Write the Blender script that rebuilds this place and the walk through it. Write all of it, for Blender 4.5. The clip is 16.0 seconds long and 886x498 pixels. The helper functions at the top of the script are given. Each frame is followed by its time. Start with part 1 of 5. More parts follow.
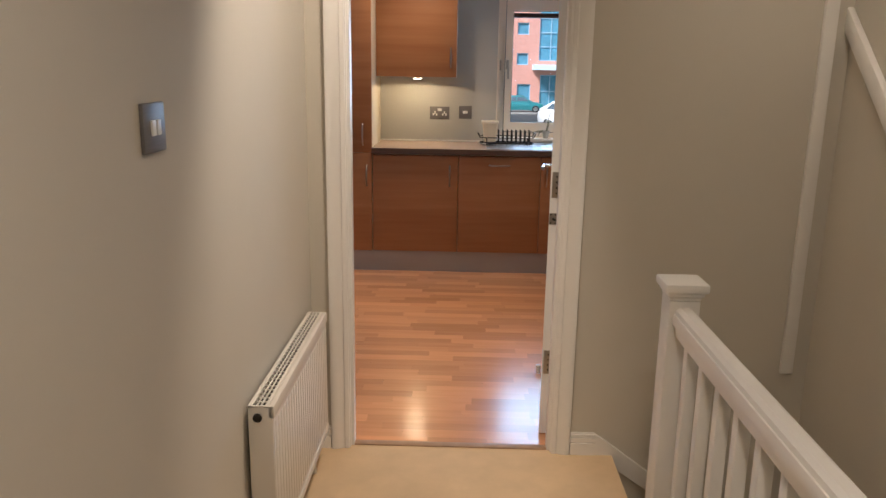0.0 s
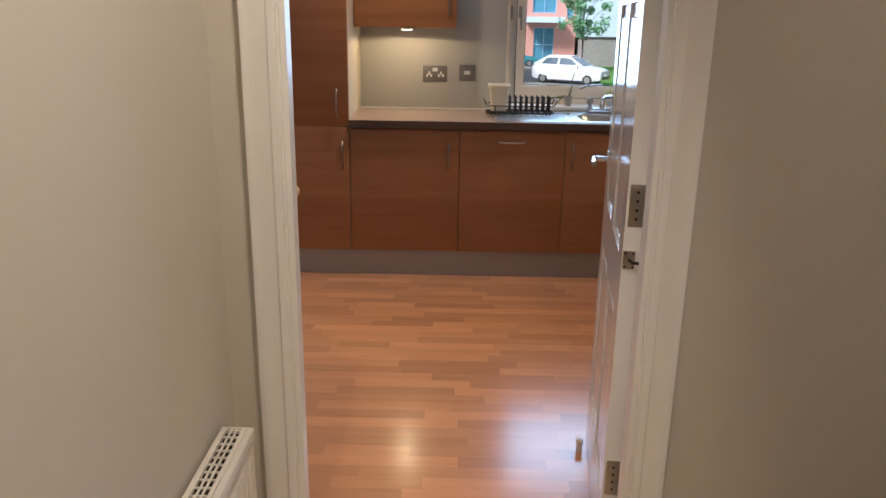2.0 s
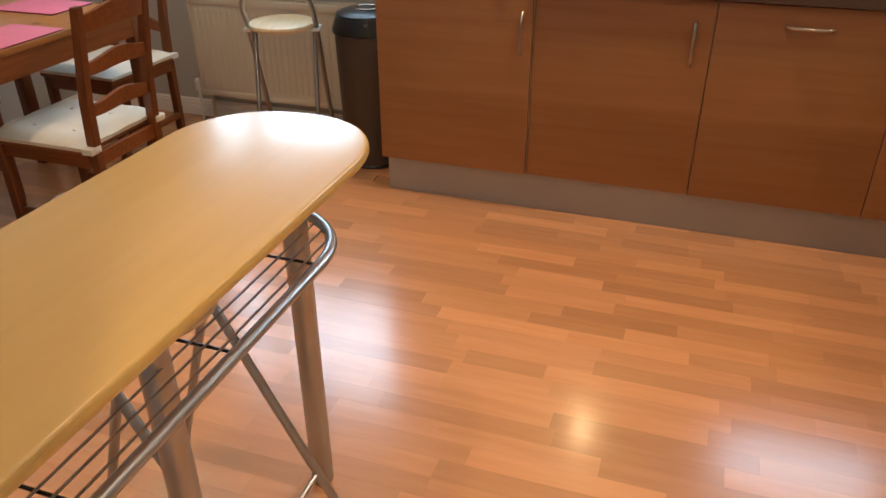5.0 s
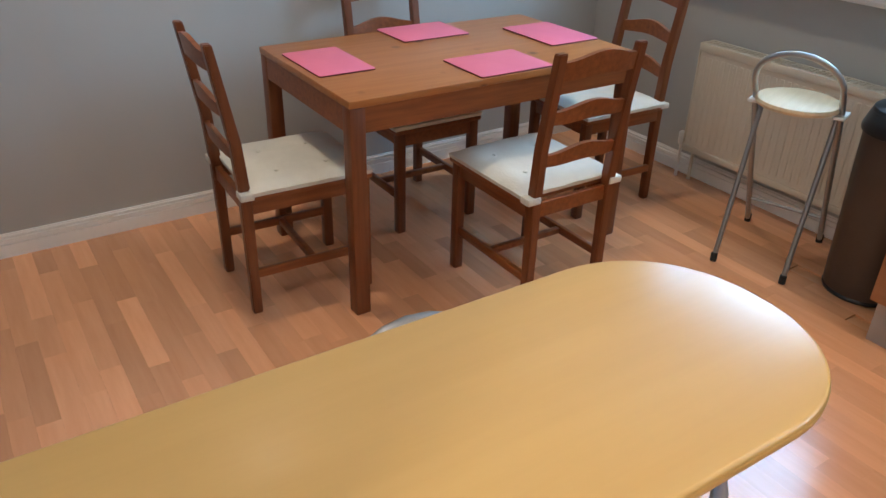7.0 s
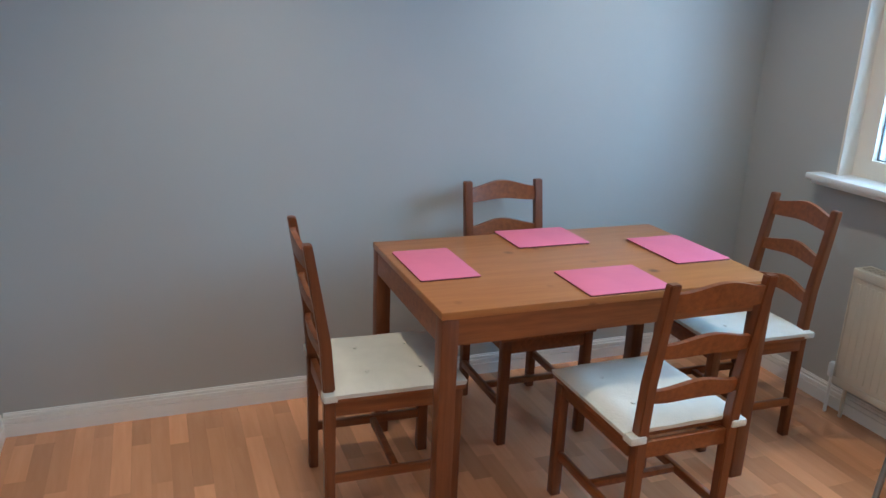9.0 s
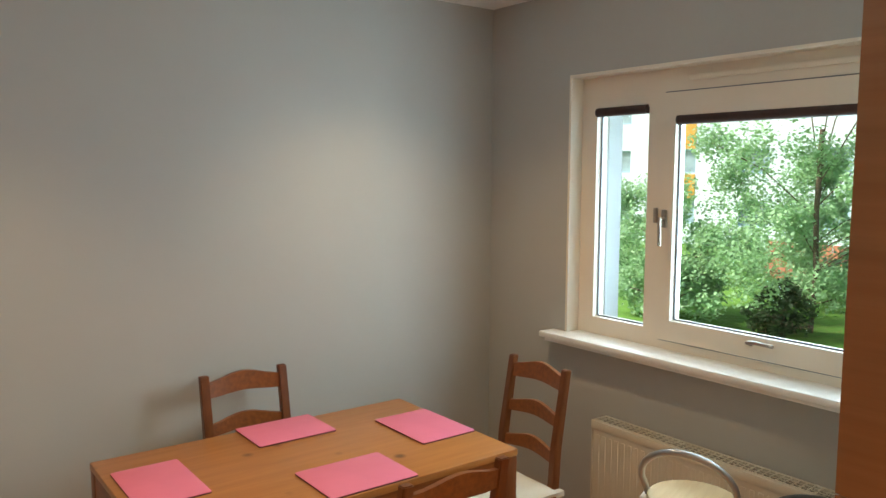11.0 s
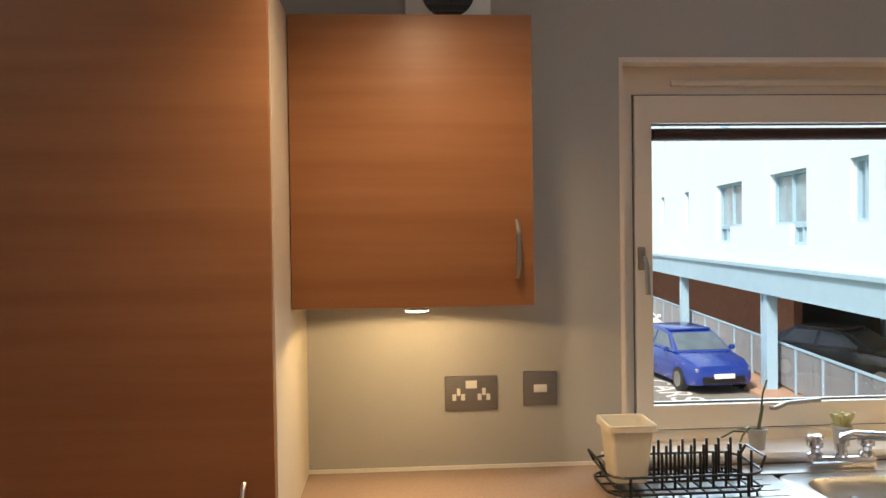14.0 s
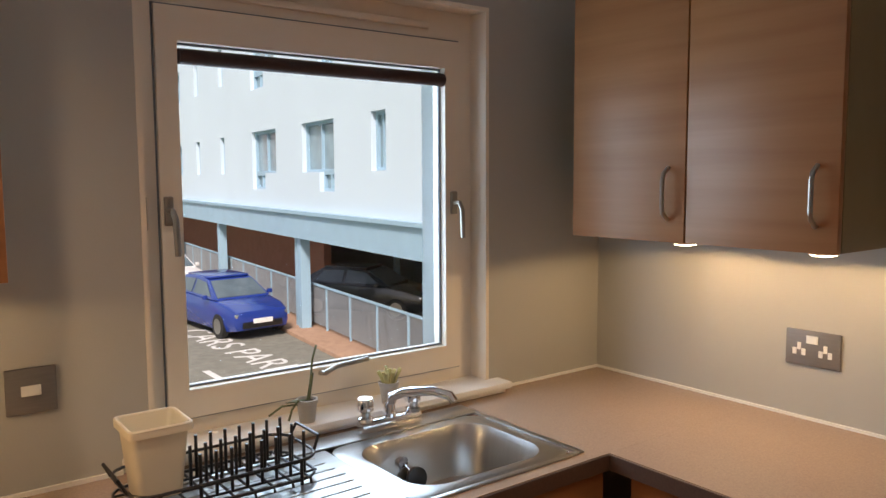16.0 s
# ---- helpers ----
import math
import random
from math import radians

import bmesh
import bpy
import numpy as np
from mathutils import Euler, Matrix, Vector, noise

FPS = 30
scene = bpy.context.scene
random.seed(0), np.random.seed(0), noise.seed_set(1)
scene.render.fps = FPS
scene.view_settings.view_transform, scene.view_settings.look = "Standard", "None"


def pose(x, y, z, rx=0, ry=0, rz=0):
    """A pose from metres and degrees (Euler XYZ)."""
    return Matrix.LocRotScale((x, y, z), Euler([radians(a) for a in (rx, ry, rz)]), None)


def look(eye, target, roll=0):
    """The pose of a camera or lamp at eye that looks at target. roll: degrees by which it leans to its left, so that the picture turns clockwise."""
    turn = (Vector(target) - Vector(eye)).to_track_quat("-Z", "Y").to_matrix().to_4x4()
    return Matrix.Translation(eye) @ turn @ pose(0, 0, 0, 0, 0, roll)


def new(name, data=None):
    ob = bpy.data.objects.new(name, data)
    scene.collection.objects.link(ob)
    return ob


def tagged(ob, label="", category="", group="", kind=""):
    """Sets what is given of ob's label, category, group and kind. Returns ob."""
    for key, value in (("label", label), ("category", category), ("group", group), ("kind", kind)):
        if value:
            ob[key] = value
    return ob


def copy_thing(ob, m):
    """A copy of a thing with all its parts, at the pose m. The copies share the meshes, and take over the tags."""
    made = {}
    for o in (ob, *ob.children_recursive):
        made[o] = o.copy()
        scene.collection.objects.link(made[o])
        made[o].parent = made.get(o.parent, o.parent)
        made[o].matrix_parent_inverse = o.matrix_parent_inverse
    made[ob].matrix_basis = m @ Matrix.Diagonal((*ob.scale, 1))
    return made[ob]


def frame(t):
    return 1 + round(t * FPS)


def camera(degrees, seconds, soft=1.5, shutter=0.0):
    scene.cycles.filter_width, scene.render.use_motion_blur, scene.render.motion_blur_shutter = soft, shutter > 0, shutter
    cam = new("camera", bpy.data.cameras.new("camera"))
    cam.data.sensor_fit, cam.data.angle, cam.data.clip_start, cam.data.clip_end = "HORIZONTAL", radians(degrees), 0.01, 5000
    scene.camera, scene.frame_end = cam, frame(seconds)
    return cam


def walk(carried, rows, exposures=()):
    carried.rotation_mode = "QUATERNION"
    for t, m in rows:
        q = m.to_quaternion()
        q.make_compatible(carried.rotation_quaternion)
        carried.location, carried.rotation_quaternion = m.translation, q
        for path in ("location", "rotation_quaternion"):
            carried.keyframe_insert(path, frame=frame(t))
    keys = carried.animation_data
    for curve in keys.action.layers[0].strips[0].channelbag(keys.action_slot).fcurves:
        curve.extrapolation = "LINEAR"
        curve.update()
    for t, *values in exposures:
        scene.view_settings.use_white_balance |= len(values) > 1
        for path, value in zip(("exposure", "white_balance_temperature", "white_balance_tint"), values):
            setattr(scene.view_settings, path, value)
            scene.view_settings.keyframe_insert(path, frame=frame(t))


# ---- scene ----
cam = camera(60.2, 16.0)
PATH = [
    (0, (0.079, 0.37, 1.483), (0.031, 2.315, 1.017), 0.9),
    (0.5, (0.035, 0.69, 1.491), (0.001, 2.638, 1.043), 0.3),
    (1, (0.0, 0.974, 1.502), (-0.022, 2.921, 1.049), 0.1),
    (1.5, (0.01, 1.264, 1.489), (-0.011, 3.204, 1.004), 0.5),
    (2, (0.012, 1.558, 1.454), (-0.011, 3.472, 0.877), 0.9),
    (2.5, (0.006, 1.88, 1.437), (-0.019, 3.756, 0.745), 0.5),
    (3, (0.04, 2.142, 1.406), (-0.018, 3.972, 0.602), 0.1),
    (3.2, (0.066, 2.251, 1.41), (-0.026, 4.059, 0.558), -0.5),
    (5.5, (-0.034, 3.256, 1.398), (-0.778, 4.822, 0.4), 0.5),
    (6, (-0.148, 3.395, 1.418), (-1.122, 4.845, 0.441), 1.1),
    (6.5, (-0.208, 3.476, 1.428), (-1.453, 4.709, 0.464), 1.2),
    (7, (-0.218, 3.546, 1.447), (-1.674, 4.511, 0.472), 1.5),
    (7.5, (-0.208, 3.611, 1.443), (-1.792, 4.342, 0.464), 1.0),
    (8, (-0.243, 3.666, 1.462), (-1.915, 4.272, 0.548), 0.7),
    (8.2, (-0.262, 3.689, 1.462), (-1.984, 4.28, 0.634), 0.8),
    (10.3, (-0.357, 3.887, 1.648), (-2.096, 4.83, 1.352), -0.0),
    (10.5, (-0.346, 3.908, 1.652), (-2.046, 4.926, 1.381), 0.1),
    (11, (-0.329, 3.962, 1.648), (-1.915, 5.164, 1.45), 0.3),
    (11.5, (-0.303, 3.987, 1.599), (-1.717, 5.397, 1.477), 1.1),
    (12, (-0.262, 4.058, 1.565), (-1.419, 5.688, 1.495), 0.9),
    (12.5, (-0.279, 4.116, 1.577), (-1.061, 5.956, 1.531), 0.5),
    (13, (-0.319, 4.186, 1.586), (-0.724, 6.144, 1.564), 0.1),
    (13.5, (-0.32, 4.208, 1.562), (-0.467, 6.203, 1.554), -0.5),
    (14, (-0.323, 4.235, 1.576), (-0.197, 6.231, 1.541), -0.8),
    (14.5, (-0.293, 4.246, 1.586), (0.087, 6.208, 1.532), -0.5),
    (15, (-0.261, 4.294, 1.559), (0.361, 6.193, 1.473), -0.5),
    (15.5, (-0.198, 4.449, 1.59), (0.693, 6.229, 1.4), 0.1),
    (16, (-0.175, 4.619, 1.577), (1.031, 6.204, 1.39), -0.3),
]
EXPOSURES = [(0, 0.52, 6200, 16), (1.5, 0.32, 6200, 17), (3, 0.46, 5800, 14), (5.5, 0.9, 7800, 16), (6.0, 0.95, 6500, 13), (6.6, 1.0, 5700, 9), (7.0, 1.03, 5800, 8), (8, 1.05, 4900, 4), (10.3, 0.95, 7000, 6), (11.0, 0.92, 8200, 9), (11.5, 0.95, 8600, 12), (12.0, 0.9, 8700, 13), (12.5, 0.78, 7000, 7), (13.5, 0.5, 7400, 11), (14.5, 0.45, 7700, 20), (15.5, 0.2, 7300, 19), (16, 0.07, 7800, 23)]
walk(cam, [(t, look(eye, target, roll)) for t, eye, target, roll in PATH], EXPOSURES)
SKY, SUN, KITCHEN_W, HALL_W, UNDER_W, DAY_W = 0.15, 4.4, 23.0, 26.0, 9.5, 24.0

# ---- world, sun and lamps ----
world = bpy.data.worlds.new("world")
scene.world = world
world.use_nodes = True
wn = world.node_tree.nodes
sky = wn.new("ShaderNodeTexSky")
sky.sky_type = "NISHITA"
sky.sun_disc = False
sky.sun_elevation = radians(45)
sky.sun_rotation = radians(223)
sky.air_density, sky.dust_density = 1.2, 2.0
wn["Background"].inputs[1].default_value = SKY
world.node_tree.links.new(sky.outputs[0], wn["Background"].inputs[0])
sun = new("sun", bpy.data.lights.new("sun", "SUN"))
sun.data.energy, sun.data.angle, sun.data.color = SUN, radians(10), (1.0, 0.99, 0.97)
sun.matrix_world = look((0, 0, 25), (17, 18, 0))


def spot(name, x, y, z, watts, size, color=(1.0, 0.78, 0.54), blend=1.0, radius=0.04, target=None):
    lamp = new(name, bpy.data.lights.new(name, "SPOT"))
    lamp.data.energy, lamp.data.spot_size, lamp.data.spot_blend = watts, radians(size), blend
    lamp.data.color, lamp.data.shadow_soft_size = color, radius
    lamp.matrix_world = look((x, y, z), target or (x, y + 0.001, z - 1))
    return lamp


CEIL = 2.42
DOWNLIGHTS = [(-2.5, 5.6), (-2.45, 4.1), (-0.22, 5.59), (-0.9, 3.9), (0.75, 4.4)]
SHARES = (0.85, 1.0, 1.3, 0.68, 1.05)
BEAMS = (118, 104, 130, 130, 130)
# Second and third hall lamps are unseen fill, added to brighten stairwell and landing walls
HALL_LIGHTS = [(0.2, 2.4), (1.1, 2.55), (0.25, 0.75)]
for (lx, ly), share, beam in zip(DOWNLIGHTS, SHARES, BEAMS):
    spot("downlight_lamp", lx, ly, CEIL - 0.03, KITCHEN_W * share, beam)
for (lx, ly), share, beam, edge in zip(HALL_LIGHTS, (1.9, 0.5, 1.65), (88, 150, 155), (0.55, 1.0, 1.0)):
    spot("unseen_hall_lamp", lx, ly, CEIL - 0.03, HALL_W * share, beam, (1.0, 0.84, 0.64), edge, 0.09, target=(-0.49, 2.95, 1.05) if beam < 100 else None)
UNDER_SHARE = (0.52, 0.55, 0.42)
UNDER = [(-0.27, 6.14, 1.382), (1.62, 5.88, 1.382), (1.62, 5.5, 1.382)]
for (lx, ly, lz), share in zip(UNDER, UNDER_SHARE):
    spot("under_cabinet_lamp", lx, ly, lz, UNDER_W * share, 170, (1.0, 0.75, 0.40), 0.12, 0.02)


def window_light(name, x0, x1, z0, z1, y, watts):
    lamp = new(name, bpy.data.lights.new(name, "AREA"))
    lamp.data.shape, lamp.data.size, lamp.data.size_y = "RECTANGLE", x1 - x0, z1 - z0
    lamp.data.energy, lamp.data.color = watts, (0.47, 0.73, 1.0)
    lamp.matrix_world = look(((x0 + x1) / 2, y, (z0 + z1) / 2), ((x0 + x1) / 2, y - 1, (z0 + z1) / 2))


window_light("daylight_small_window", 0.45, 1.22, 1.08, 1.86, 6.53, DAY_W * 0.55)
window_light("daylight_big_window", -2.15, -1.4, 1.09, 1.85, 6.53, DAY_W * 0.52)
window_light("daylight_side_pane", -2.55, -2.29, 1.04, 1.9, 6.53, DAY_W * 0.19)


# ---- materials ----
def mat(name, color, rough=0.5, metal=0.0, vary=0.0, scale=8.0, bump=0.0, bump_scale=60.0, stretch=(1, 1, 1), color2=None, coat=0.0, rand=0.0, spec=0.5, knots=0.0, island=False):
    m = bpy.data.materials.new(name)
    m.use_nodes = True
    n, l = m.node_tree.nodes, m.node_tree.links
    b = n["Principled BSDF"]
    b.inputs["Base Color"].default_value = (*color, 1)
    b.inputs["Roughness"].default_value = rough
    b.inputs["Metallic"].default_value = metal
    b.inputs["Coat Weight"].default_value = coat
    b.inputs["Coat Roughness"].default_value = 0.16
    b.inputs["Specular IOR Level"].default_value = spec
    tc = n.new("ShaderNodeTexCoord")
    mp = n.new("ShaderNodeMapping")
    mp.inputs["Scale"].default_value = stretch
    l.new(tc.outputs["Object"], mp.inputs["Vector"])
    src = None
    if vary or color2:
        c2 = color2 or tuple(c * (1 - vary) for c in color)
        no = n.new("ShaderNodeTexNoise")
        no.inputs["Scale"].default_value, no.inputs["Detail"].default_value, no.inputs["Roughness"].default_value = scale, 6, 0.6
        l.new(mp.outputs[0], no.inputs["Vector"])
        ra = n.new("ShaderNodeValToRGB")
        ra.color_ramp.elements[0].position, ra.color_ramp.elements[1].position = 0.3, 0.7
        ra.color_ramp.elements[0].color, ra.color_ramp.elements[1].color = (*c2, 1), (*color, 1)
        l.new(no.outputs[0], ra.inputs[0])
        src = ra.outputs[0]
        mr = n.new("ShaderNodeMapRange")
        mr.inputs["To Min"].default_value, mr.inputs["To Max"].default_value = rough * 1.12, rough * 0.9
        l.new(no.outputs[0], mr.inputs[0])
        l.new(mr.outputs[0], b.inputs["Roughness"])
    if knots:
        vo = n.new("ShaderNodeTexVoronoi")
        vo.inputs["Scale"].default_value = knots
        l.new(tc.outputs["Object"], vo.inputs["Vector"])
        kr = n.new("ShaderNodeValToRGB")
        kr.color_ramp.elements[0].position, kr.color_ramp.elements[1].position = 0.05, 0.16
        kr.color_ramp.elements[0].color, kr.color_ramp.elements[1].color = (0.30, 0.22, 0.2, 1), (1, 1, 1, 1)
        l.new(vo.outputs["Distance"], kr.inputs[0])
        mk = n.new("ShaderNodeMix")
        mk.data_type, mk.blend_type = "RGBA", "MULTIPLY"
        mk.inputs["Factor"].default_value = 1.0
        l.new(src, mk.inputs["A"])
        l.new(kr.outputs[0], mk.inputs["B"])
        src = mk.outputs["Result"]
    if rand:
        oi = n.new("ShaderNodeObjectInfo")
        hs = n.new("ShaderNodeHueSaturation")
        m2 = n.new("ShaderNodeMapRange")
        m2.inputs["To Min"].default_value, m2.inputs["To Max"].default_value = 1 - rand, 1 + rand
        geo = n.new("ShaderNodeNewGeometry")
        rnd = geo.outputs["Random Per Island"] if island else oi.outputs["Random"]
        l.new(rnd, m2.inputs[0])
        l.new(m2.outputs[0], hs.inputs["Value"])
        hs.inputs["Color"].default_value = (*color, 1)
        if src:
            l.new(src, hs.inputs["Color"])
        src = hs.outputs[0]
        ml = n.new("ShaderNodeMath")
        ml.operation = "MULTIPLY"
        ml.inputs[1].default_value = 57.0
        l.new(rnd, ml.inputs[0])
        l.new(ml.outputs[0], mp.inputs["Location"])
    if src:
        l.new(src, b.inputs["Base Color"])
    if bump:
        n2 = n.new("ShaderNodeTexNoise")
        n2.inputs["Scale"].default_value, n2.inputs["Detail"].default_value = bump_scale, 4
        l.new(mp.outputs[0], n2.inputs["Vector"])
        bp = n.new("ShaderNodeBump")
        bp.inputs["Strength"].default_value, bp.inputs["Distance"].default_value = bump, 0.004
        l.new(n2.outputs[0], bp.inputs["Height"])
        l.new(bp.outputs[0], b.inputs["Normal"])
    return m


def glow(name, color, strength):
    m = bpy.data.materials.new(name)
    m.use_nodes = True
    b = m.node_tree.nodes["Principled BSDF"]
    b.inputs["Base Color"].default_value = (*color, 1)
    b.inputs["Emission Color"].default_value = (*color, 1)
    b.inputs["Emission Strength"].default_value = strength
    return m


def glass(name, tint=(0.97, 0.99, 1.0)):
    """Thin clear pane: mostly see-through, with a faint sheen."""
    m = bpy.data.materials.new(name)
    m.use_nodes = True
    n, l = m.node_tree.nodes, m.node_tree.links
    tr = n.new("ShaderNodeBsdfTransparent")
    tr.inputs[0].default_value = (*tint, 1)
    gl = n.new("ShaderNodeBsdfGlossy")
    gl.inputs["Roughness"].default_value = 0.02
    fr = n.new("ShaderNodeFresnel")
    fr.inputs[0].default_value = 1.25
    mx = n.new("ShaderNodeMixShader")
    l.new(fr.outputs[0], mx.inputs[0])
    l.new(tr.outputs[0], mx.inputs[1])
    l.new(gl.outputs[0], mx.inputs[2])
    l.new(mx.outputs[0], n["Material Output"].inputs[0])
    return m


M_WALL = mat("grey_wall_paint", (0.44, 0.435, 0.41), 0.75, vary=0.05, scale=1.3, bump=0.05, bump_scale=180)
M_HALLWALL = mat("hall_wall_paint", (0.62, 0.58, 0.50), 0.75, vary=0.05, scale=1.2, bump=0.05, bump_scale=180)
M_CEIL = mat("white_ceiling_paint", (0.8, 0.8, 0.78), 0.8, vary=0.04, scale=3, bump=0.2, bump_scale=90)
M_WHITE = mat("white_gloss_paint", (0.85, 0.83, 0.79), 0.3, vary=0.04, scale=5, bump=0.012, bump_scale=40)
M_DOORGLOSS = mat("white_gloss_door_paint", (0.82, 0.80, 0.76), 0.14, vary=0.03, scale=4, bump=0.01, bump_scale=30)
M_UPVC = mat("cream_window_frame", (0.80, 0.72, 0.61), 0.35, vary=0.04, scale=6)
M_CARPET = mat("beige_carpet", (0.72, 0.53, 0.33), 0.95, vary=0.12, scale=7, bump=0.4, bump_scale=420, spec=0.1)
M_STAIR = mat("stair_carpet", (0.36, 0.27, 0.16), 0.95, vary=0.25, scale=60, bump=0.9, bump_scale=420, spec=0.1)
M_DOORWOOD = mat("cherry_veneer", (0.37, 0.17, 0.072), 0.42, color2=(0.285, 0.118, 0.046), spec=0.45, scale=2.2, stretch=(0.35, 0.35, 8), bump=0.04, bump_scale=30)
M_CARCASS = mat("cream_carcass_board", (0.66, 0.60, 0.49), 0.45, vary=0.05, scale=4)
M_WORKTOP = mat("beige_speckled_laminate", (0.42, 0.30, 0.23), 0.22, vary=0.2, scale=240, bump=0.03, bump_scale=300)
M_WORKEDGE = mat("dark_worktop_edge", (0.10, 0.06, 0.045), 0.4, vary=0.3, scale=150)
M_KICK = mat("brushed_plinth", (0.38, 0.38, 0.38), 0.4, metal=0.55, vary=0.06, scale=3, stretch=(0.5, 1, 2))
M_STEEL = mat("stainless_steel", (0.50, 0.49, 0.47), 0.33, metal=1.0, vary=0.1, scale=6, stretch=(1, 14, 1))
M_CHROME = mat("chrome", (0.8, 0.8, 0.82), 0.1, metal=1.0)
M_NICKEL = mat("brushed_nickel_handle", (0.42, 0.38, 0.33), 0.32, metal=1.0, vary=0.1, scale=20)
M_GREYTUBE = mat("grey_metal_tube", (0.42, 0.42, 0.42), 0.32, metal=0.85, vary=0.12, scale=9)
M_FLOORSTRIP = mat("beech_laminate_strip", (0.70, 0.345, 0.175), 0.24, color2=(0.63, 0.295, 0.14), scale=3.0, stretch=(1.2, 12, 1), rand=0.19, bump=0.012, bump_scale=9, coat=0.42)
M_FLOORREST = mat("beech_laminate_strips", (0.70, 0.345, 0.175), 0.24, color2=(0.63, 0.295, 0.14), scale=3.0, stretch=(1.2, 12, 1), rand=0.19, bump=0.012, bump_scale=9, coat=0.42, island=True)
M_FLOORBASE = mat("laminate_joint", (0.52, 0.25, 0.11), 0.4, vary=0.1)
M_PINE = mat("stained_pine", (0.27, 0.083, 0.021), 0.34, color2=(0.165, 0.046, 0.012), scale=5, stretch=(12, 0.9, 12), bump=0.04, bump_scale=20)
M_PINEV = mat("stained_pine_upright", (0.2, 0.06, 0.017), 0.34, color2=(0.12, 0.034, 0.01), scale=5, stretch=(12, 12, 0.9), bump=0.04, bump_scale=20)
M_TABLETOP = mat("orange_pine_top", (0.42, 0.17, 0.048), 0.3, color2=(0.34, 0.125, 0.034), scale=5, stretch=(9, 0.7, 9), bump=0.012, bump_scale=20, knots=6.5)
M_CUSHION = mat("off_white_cotton", (0.72, 0.69, 0.60), 0.9, vary=0.12, scale=9, bump=0.4, bump_scale=160, spec=0.2)
M_MAT = mat("pink_placemat", (0.72, 0.17, 0.27), 0.5, vary=0.07, scale=6)
M_CORK = mat("dark_placemat_edge", (0.16, 0.05, 0.05), 0.8, vary=0.2, scale=60)
M_BAR = mat("yellow_beech_laminate", (0.66, 0.415, 0.135), 0.33, color2=(0.62, 0.38, 0.118), scale=3, stretch=(8, 0.6, 4), bump=0.006, bump_scale=12, coat=0.2)
M_BAR.node_tree.nodes["Principled BSDF"].inputs["Coat Roughness"].default_value = 0.2
M_BARRIM = mat("beech_edge_band", (0.62, 0.38, 0.12), 0.33, color2=(0.56, 0.33, 0.095), scale=8, stretch=(6, 6, 1))
M_SEATWOOD = mat("pale_birch_seat", (0.72, 0.56, 0.34), 0.4, color2=(0.62, 0.46, 0.26), scale=5, stretch=(10, 1, 1))
M_RAD = mat("cream_enamel", (0.66, 0.595, 0.48), 0.38, vary=0.05, scale=5)
M_RADW = mat("white_enamel", (0.74, 0.70, 0.63), 0.36, vary=0.05, scale=5)
M_BLACK = mat("black_plastic", (0.012, 0.012, 0.013), 0.28, vary=0.2, scale=12)
M_RUBBER = mat("black_rubber", (0.015, 0.015, 0.015), 0.7, vary=0.2, scale=30)
# Near-black for the shade inside radiator grilles; also dark plugs, screws and chain
M_DARKHOLE = mat("grille_shade_and_fittings", (0.025, 0.018, 0.012), 0.8, vary=0.3, scale=30)
M_BIN = mat("brown_grey_bin", (0.085, 0.062, 0.048), 0.42, metal=0.3, vary=0.15, scale=6)
M_PLATE = mat("brushed_grey_plate", (0.21, 0.2, 0.2), 0.45, metal=0.4, vary=0.12, scale=20, stretch=(1, 1, 12))
M_PLASTICW = mat("white_plastic", (0.8, 0.8, 0.78), 0.35, vary=0.03, scale=10)
M_CREAM = mat("cream_plastic", (0.76, 0.69, 0.55), 0.45, vary=0.06, scale=8)
M_BLIND = mat("dark_brown_blind", (0.05, 0.022, 0.018), 0.6, vary=0.3, scale=20)
M_SEAL = mat("grey_seal", (0.17, 0.19, 0.21), 0.6, vary=0.2, scale=10)
M_GLASS = glass("window_glass")
M_POT = mat("grey_ceramic_pot", (0.42, 0.40, 0.36), 0.5, vary=0.1, scale=30)
M_SOIL = mat("potting_soil", (0.05, 0.03, 0.02), 0.95, vary=0.4, scale=90, bump=0.6, bump_scale=120)
M_STEM = mat("green_stem", (0.10, 0.12, 0.04), 0.6, vary=0.3, scale=30)
M_BUD = mat("yellow_green_bud", (0.55, 0.50, 0.22), 0.6, vary=0.2, scale=60)
M_THRESH = mat("threshold_wood", (0.42, 0.26, 0.15), 0.5, vary=0.2, scale=20)
M_LAMP = glow("lamp_lens", (1.0, 0.88, 0.62), 9.0)


# ---- mesh helpers ----
def add_box(bm, x0, x1, y0, y1, z0, z1):
    v = [bm.verts.new(p) for p in ((x0, y0, z0), (x1, y0, z0), (x1, y1, z0), (x0, y1, z0), (x0, y0, z1), (x1, y0, z1), (x1, y1, z1), (x0, y1, z1))]
    for f in ((3, 2, 1, 0), (4, 5, 6, 7), (0, 1, 5, 4), (1, 2, 6, 5), (2, 3, 7, 6), (3, 0, 4, 7)):
        bm.faces.new([v[i] for i in f])


def boxes(*spans, bevel=0.0, seg=2):
    """One bmesh of boxes, each given as x0, x1, y0, y1, z0, z1."""
    bm = bmesh.new()
    for s in spans:
        add_box(bm, *s)
    if bevel:
        bmesh.ops.bevel(bm, geom=bm.edges[:], offset=bevel, segments=seg, profile=0.5, affect="EDGES", clamp_overlap=True)
    return bm


